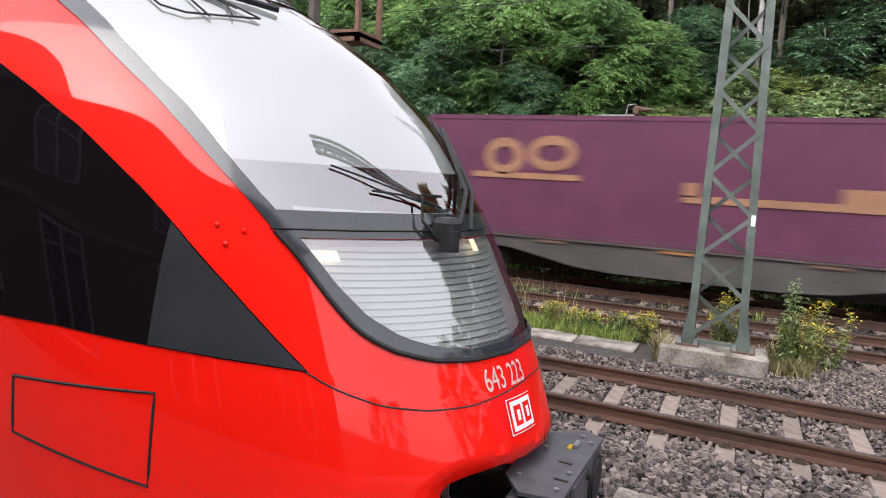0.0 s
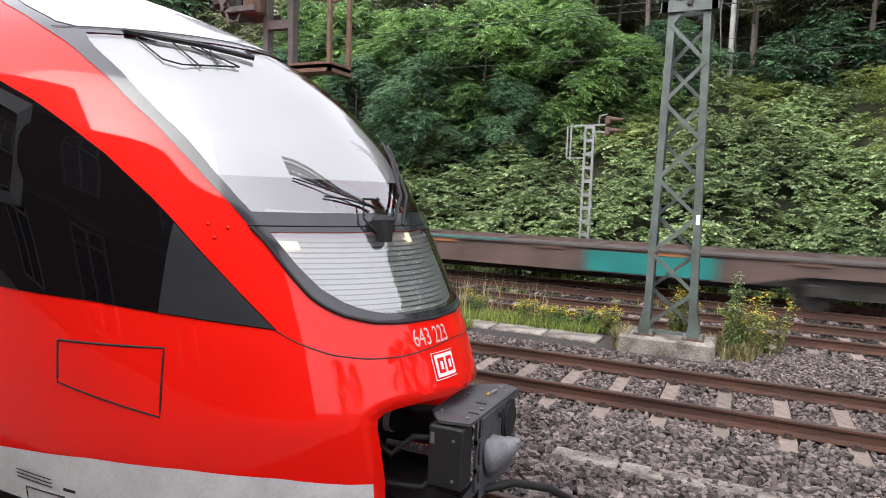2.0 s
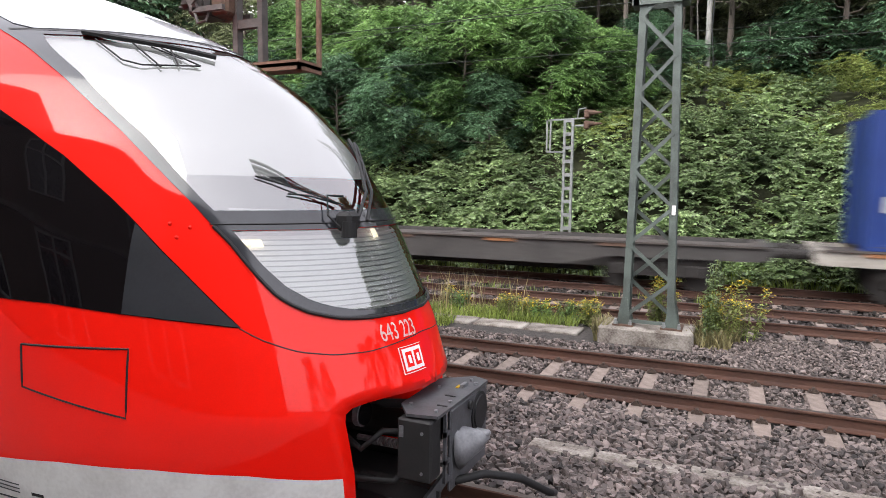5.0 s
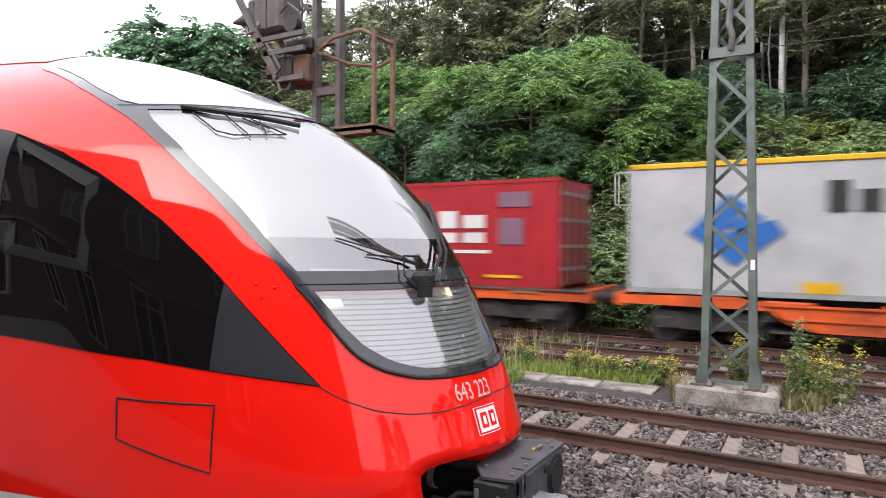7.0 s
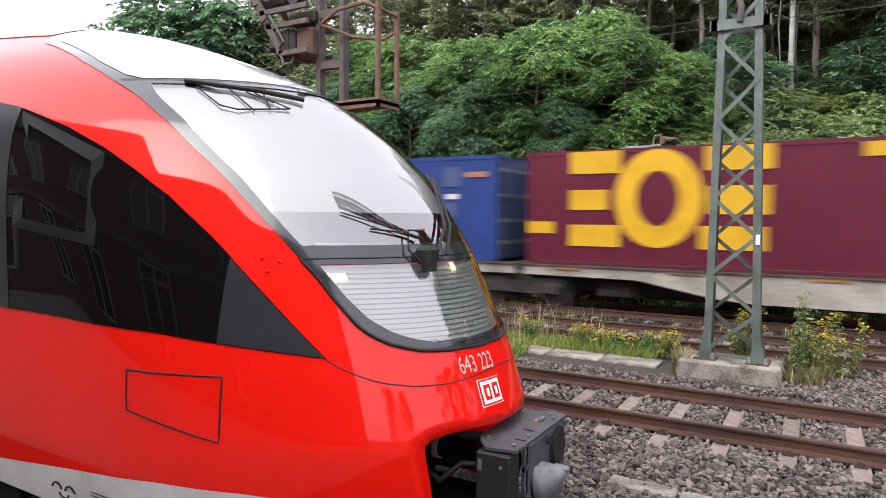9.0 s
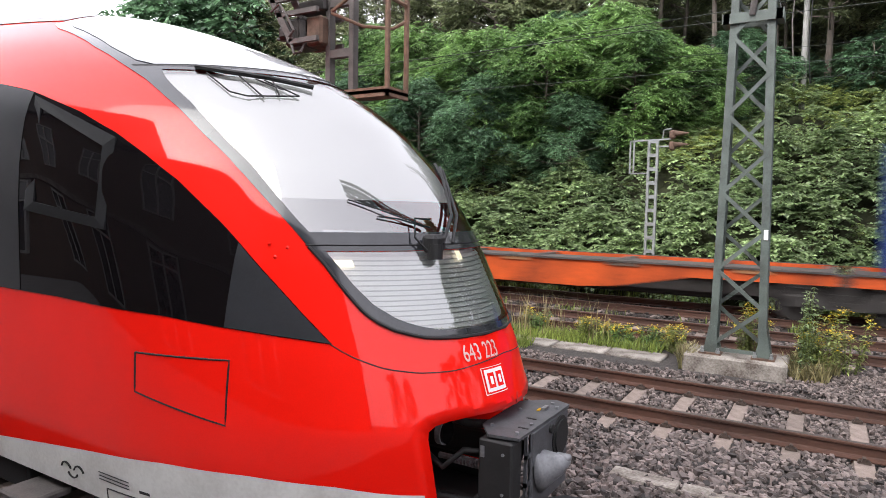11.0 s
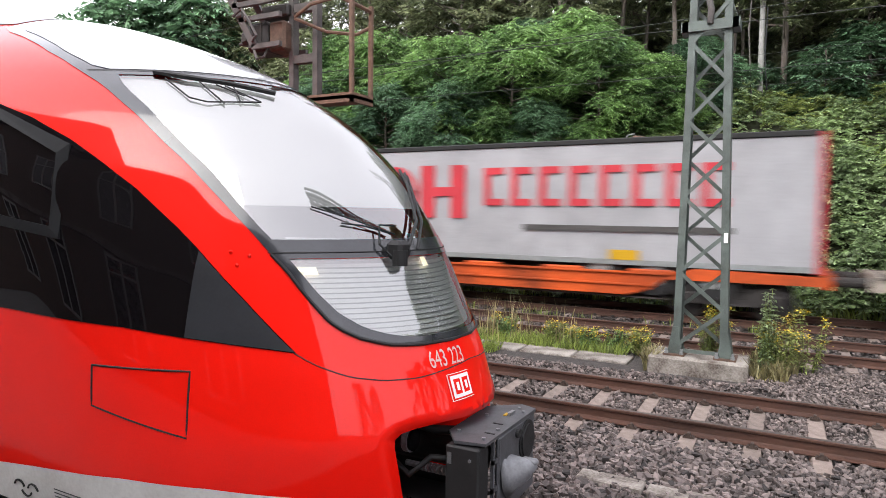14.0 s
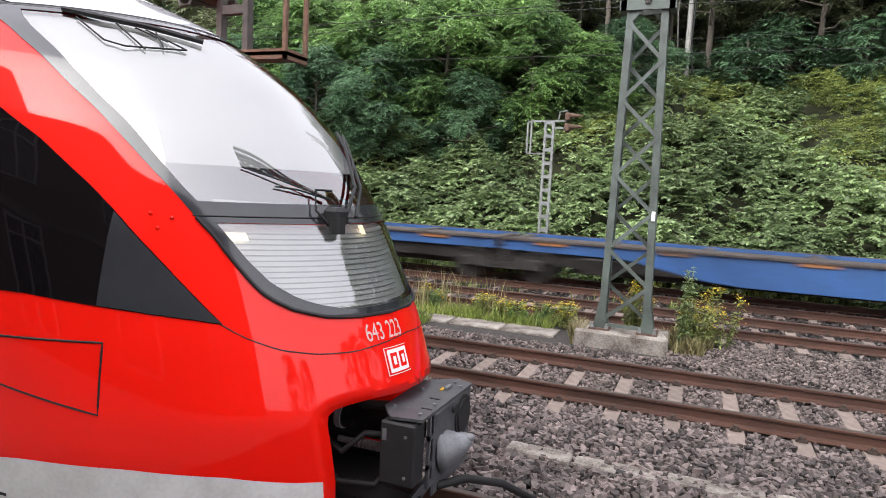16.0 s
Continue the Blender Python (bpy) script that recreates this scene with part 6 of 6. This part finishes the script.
weed("goldenrod", (0.36, 10.35), 0.88, 0.40, 24, 12, "bushy yellow-flowered goldenrod beside the mast")
weed("tall_weed", (0.22, 10.2), 1.42, 0.18, 14, 0, "tall leafy weed stalk beside the mast", LEAF_SLOPE)
weed("goldenrod", (0.78, 10.75), 1.02, 0.34, 12, 13, "yellow-flowered goldenrod clump between tracks")
weed("goldenrod", (-0.62, 10.85), 0.95, 0.30, 22, 12, "yellow-flowered goldenrod behind the mast")
for k, (x, y, h) in enumerate(((-1.9, 10.95, 0.5), (-2.8, 10.9, 0.45), (-3.6, 11.0, 0.5), (-4.6, 10.95, 0.55), (-5.8, 10.9, 0.5), (-5.2, 9.9, 0.4), (-6.2, 10.0, 0.45), (-2.3, 11.05, 0.45), (-3.2, 11.05, 0.42))):
    weed("ragwort", (x, y), h, 0.30, 20, 9 if k not in (5, 6) else 1, "low yellow-flowered ragwort clump between tracks", LEAF_MID if k % 2 else LEAF_YELLOW, 0.07)

# ---- ballast and sleepers ----
base_stones = []
for k in range(10):
    bm = bmesh.new()
    for q in range(8):
        v = Vector((q & 1, q >> 1 & 1, q >> 2)) * 2 - Vector((1, 1, 1)) + Vector(rng.uniform(-0.6, 0.6, 3))
        bm.verts.new((v.x * 0.86, v.y * 0.62, v.z * 0.50))
    bmesh.ops.convex_hull(bm, input=bm.verts)
    bm.verts.ensure_lookup_table()
    for v in [v for v in bm.verts if not v.link_faces]:
        bm.verts.remove(v)
    bm.verts.index_update()
    bmesh.ops.triangulate(bm, faces=bm.faces)
    vs = np.array([v.co[:] for v in bm.verts])
    fs = np.array([[v.index for v in f.verts] for f in bm.faces])
    bm.free()
    base_stones.append((vs, fs))


def stones(name, n, x0, x1, y0, y1, size, mat, label, lift=0.0, avoid=None):
    x, y = rng.uniform(x0, x1, n), rng.uniform(y0, y1, n)
    if avoid is not None:
        keep = ~avoid(x, y)
        x, y = x[keep], y[keep]
    z = heights(x, y) + lift + rng.uniform(-0.01, 0.045, len(x))
    vv, ff, off = [], [], 0
    for k in range(10):
        sel = np.arange(len(x)) % 10 == k
        m = int(sel.sum())
        vs, fs = base_stones[k]
        a = rng.uniform(0, math.tau, m)
        b = rng.normal(0, 0.7, m)
        sc = size * rng.uniform(0.5, 1.3, m)
        ca, sa, cb, sb = np.cos(a), np.sin(a), np.cos(b), np.sin(b)
        p = vs[None] * sc[:, None, None]
        px = p[..., 0] * cb[:, None] - p[..., 2] * sb[:, None]
        pz = p[..., 0] * sb[:, None] + p[..., 2] * cb[:, None]
        qx = px * ca[:, None] - p[..., 1] * sa[:, None] + x[sel][:, None]
        qy = px * sa[:, None] + p[..., 1] * ca[:, None] + y[sel][:, None]
        vv.append(np.stack([qx, qy, pz + z[sel][:, None]], 2).reshape(-1, 3))
        ff.append((fs[None] + (np.arange(m) * len(vs))[:, None, None] + off).reshape(-1, 3))
        off += m * len(vs)
    V, F = np.concatenate(vv).astype(np.float32), np.concatenate(ff).astype(np.int32)
    me = bpy.data.meshes.new(name)
    me.vertices.add(len(V))
    me.vertices.foreach_set("co", V.ravel())
    me.loops.add(F.size)
    me.loops.foreach_set("vertex_index", F.ravel())
    me.polygons.add(len(F))
    me.polygons.foreach_set("loop_start", (np.arange(len(F)) * 3).astype(np.int32))
    me.polygons.foreach_set("use_smooth", np.zeros(len(F), dtype=bool))
    me.update(calc_edges=True)
    me.materials.append(mat)
    return tagged(new(name, me), label, "ballast", kind="stuff")


def on_sleeper(track):
    """True on a sleeper or rail of that track."""
    def f(x, y):
        k = np.abs(((x - 0.2 + PITCH / 2) % PITCH) - PITCH / 2)
        return ((k < 0.105) & (np.abs(y - TRACKS[track]) < 1.28)) | (np.abs(np.abs(y - TRACKS[track]) - 0.7525) < 0.085)
    return f


on_track = on_sleeper("second")
stones("ballast_stones", 13500, -4.6, 2.8, 3.6, 6.3, 0.035, STONE_DARK, "dark angular ballast stones beside the train", 0.03, on_track)
stones("ballast_stones", 17500, -6.0, 3.6, 6.0, 9.3, 0.027, STONE, "grey-brown ballast stones round the sleepers", 0.035, on_track)
stones("ballast_stones", 7000, 0.0, 5.0, 9.2, 11.2, 0.026, STONE, "grey-brown ballast stones between the tracks", 0.02)
# the nearest stones, one by one
stone_meshes = []
for vs, fs in base_stones:
    me = bpy.data.meshes.new("stone")
    me.from_pydata([tuple(map(float, v)) for v in vs], [], [tuple(map(int, f)) for f in fs])
    me.materials.append(STONE_SINGLE)
    stone_meshes.append(me)
for k in range(290):
    x, y = rng.uniform(-1.3, 1.5), rng.uniform(3.7, 4.9)
    o = new("stone", stone_meshes[k % 10])
    o.parent = ground
    sc = 0.036 * rng.uniform(0.7, 1.35)
    o.matrix_basis = Matrix.Translation((x, y, ground_height(x, y) + 0.075)) @ Euler(rng.uniform(-0.6, 0.6, 3) + np.array([0, 0, rng.uniform(0, 6.2)])).to_matrix().to_4x4() @ Matrix.Diagonal((sc, sc, sc, 1))
stones("ballast_stones", 3500, -1.0, 3.5, 0.95, 3.6, 0.034, STONE_DARK, "dark ballast stones beside the platform", 0.0, on_sleeper("red"))
stones("ballast_stones", 1200, -3.0, -0.7, 1.8, 3.7, 0.032, STONE_DARK, "dark ballast stones under the coupler", 0.03)
stones("ballast_stones", 7000, -11.0, 5.0, 11.2, 14.0, 0.032, STONE_DARK, "dark ballast stones on the far track", 0.02, on_sleeper("third"))
# stones below the wagons, coloured darker to hold the shadow there
stones("ballast_stones", 6500, -14.0, 8.0, 14.0, 17.5, 0.040, STONE_SHADE, "dark brown ballast stones, colour deepened for shade under the freight train", 0.03)

bm = bmesh.new()
outline = [(-1.30, -0.14), (1.30, -0.14), (1.30, 0.0), (0.95, 0.0), (0.45, -0.02), (-0.45, -0.02), (-0.95, 0.0), (-1.30, 0.0)]
a = [bm.verts.new((-0.13 if z < -0.1 else -0.088, y, z)) for y, z in outline]
b = [bm.verts.new((0.13 if z < -0.1 else 0.088, y, z)) for y, z in outline]
bm.faces.new(a)
bm.faces.new(b[::-1])
for i in range(len(outline)):
    bm.faces.new((a[i], b[i], b[(i + 1) % 8], a[(i + 1) % 8]))
bmesh.ops.recalc_face_normals(bm, faces=bm.faces)
sleeper_mesh = bpy.data.meshes.new("sleeper")
bm.to_mesh(sleeper_mesh)
bm.free()
sleeper_mesh.materials.append(SLEEPER)
bm = bmesh.new()
clip_side = [(-0.06, 0.0), (0.06, 0.0), (0.06, 0.015), (0.04, 0.035), (0.025, 0.02), (0.014, 0.06), (-0.014, 0.06), (-0.025, 0.02), (-0.04, 0.035), (-0.06, 0.015)]
prism(bm, clip_side, -0.035, 0.035)
clip_mesh = bpy.data.meshes.new("rail_clip")
fix(bm).to_mesh(clip_mesh)
bm.free()
clip_mesh.materials.append(CLIP)


def sleepers(yc, x0, x1, clips):
    k0, k1 = math.ceil((x0 - 0.2) / PITCH), math.floor((x1 - 0.2) / PITCH)
    for k in range(k0, k1 + 1):
        s = new("sleeper", sleeper_mesh)
        s.matrix_basis = pose(0.2 + k * PITCH, yc, -0.172, 0, 0, 0.4 * math.sin(k * 1.9))
        tagged(s, "weathered concrete sleeper bedded in ballast", "sleeper", "concrete sleepers")
        if clips:
            for sy in (-0.8725, -0.6325, 0.6325, 0.8725):
                c = new("rail_clip", clip_mesh)
                c.parent = s
                c.matrix_basis = pose(0, sy, 0)


sleepers(TRACKS["second"], -22, 6, True)
sleepers(TRACKS["red"], -8, 4, False)
sleepers(TRACKS["third"], -22, 8, True)
sleepers(TRACKS["fourth"], -22, 10, False)


# ---- what moves ----
def motions():
    for thing, s in MOVING:
        walk(thing, [(t, pose(s - SPEED * t, FREIGHT_Y, 0)) for t in range(0, 17)])


motions()
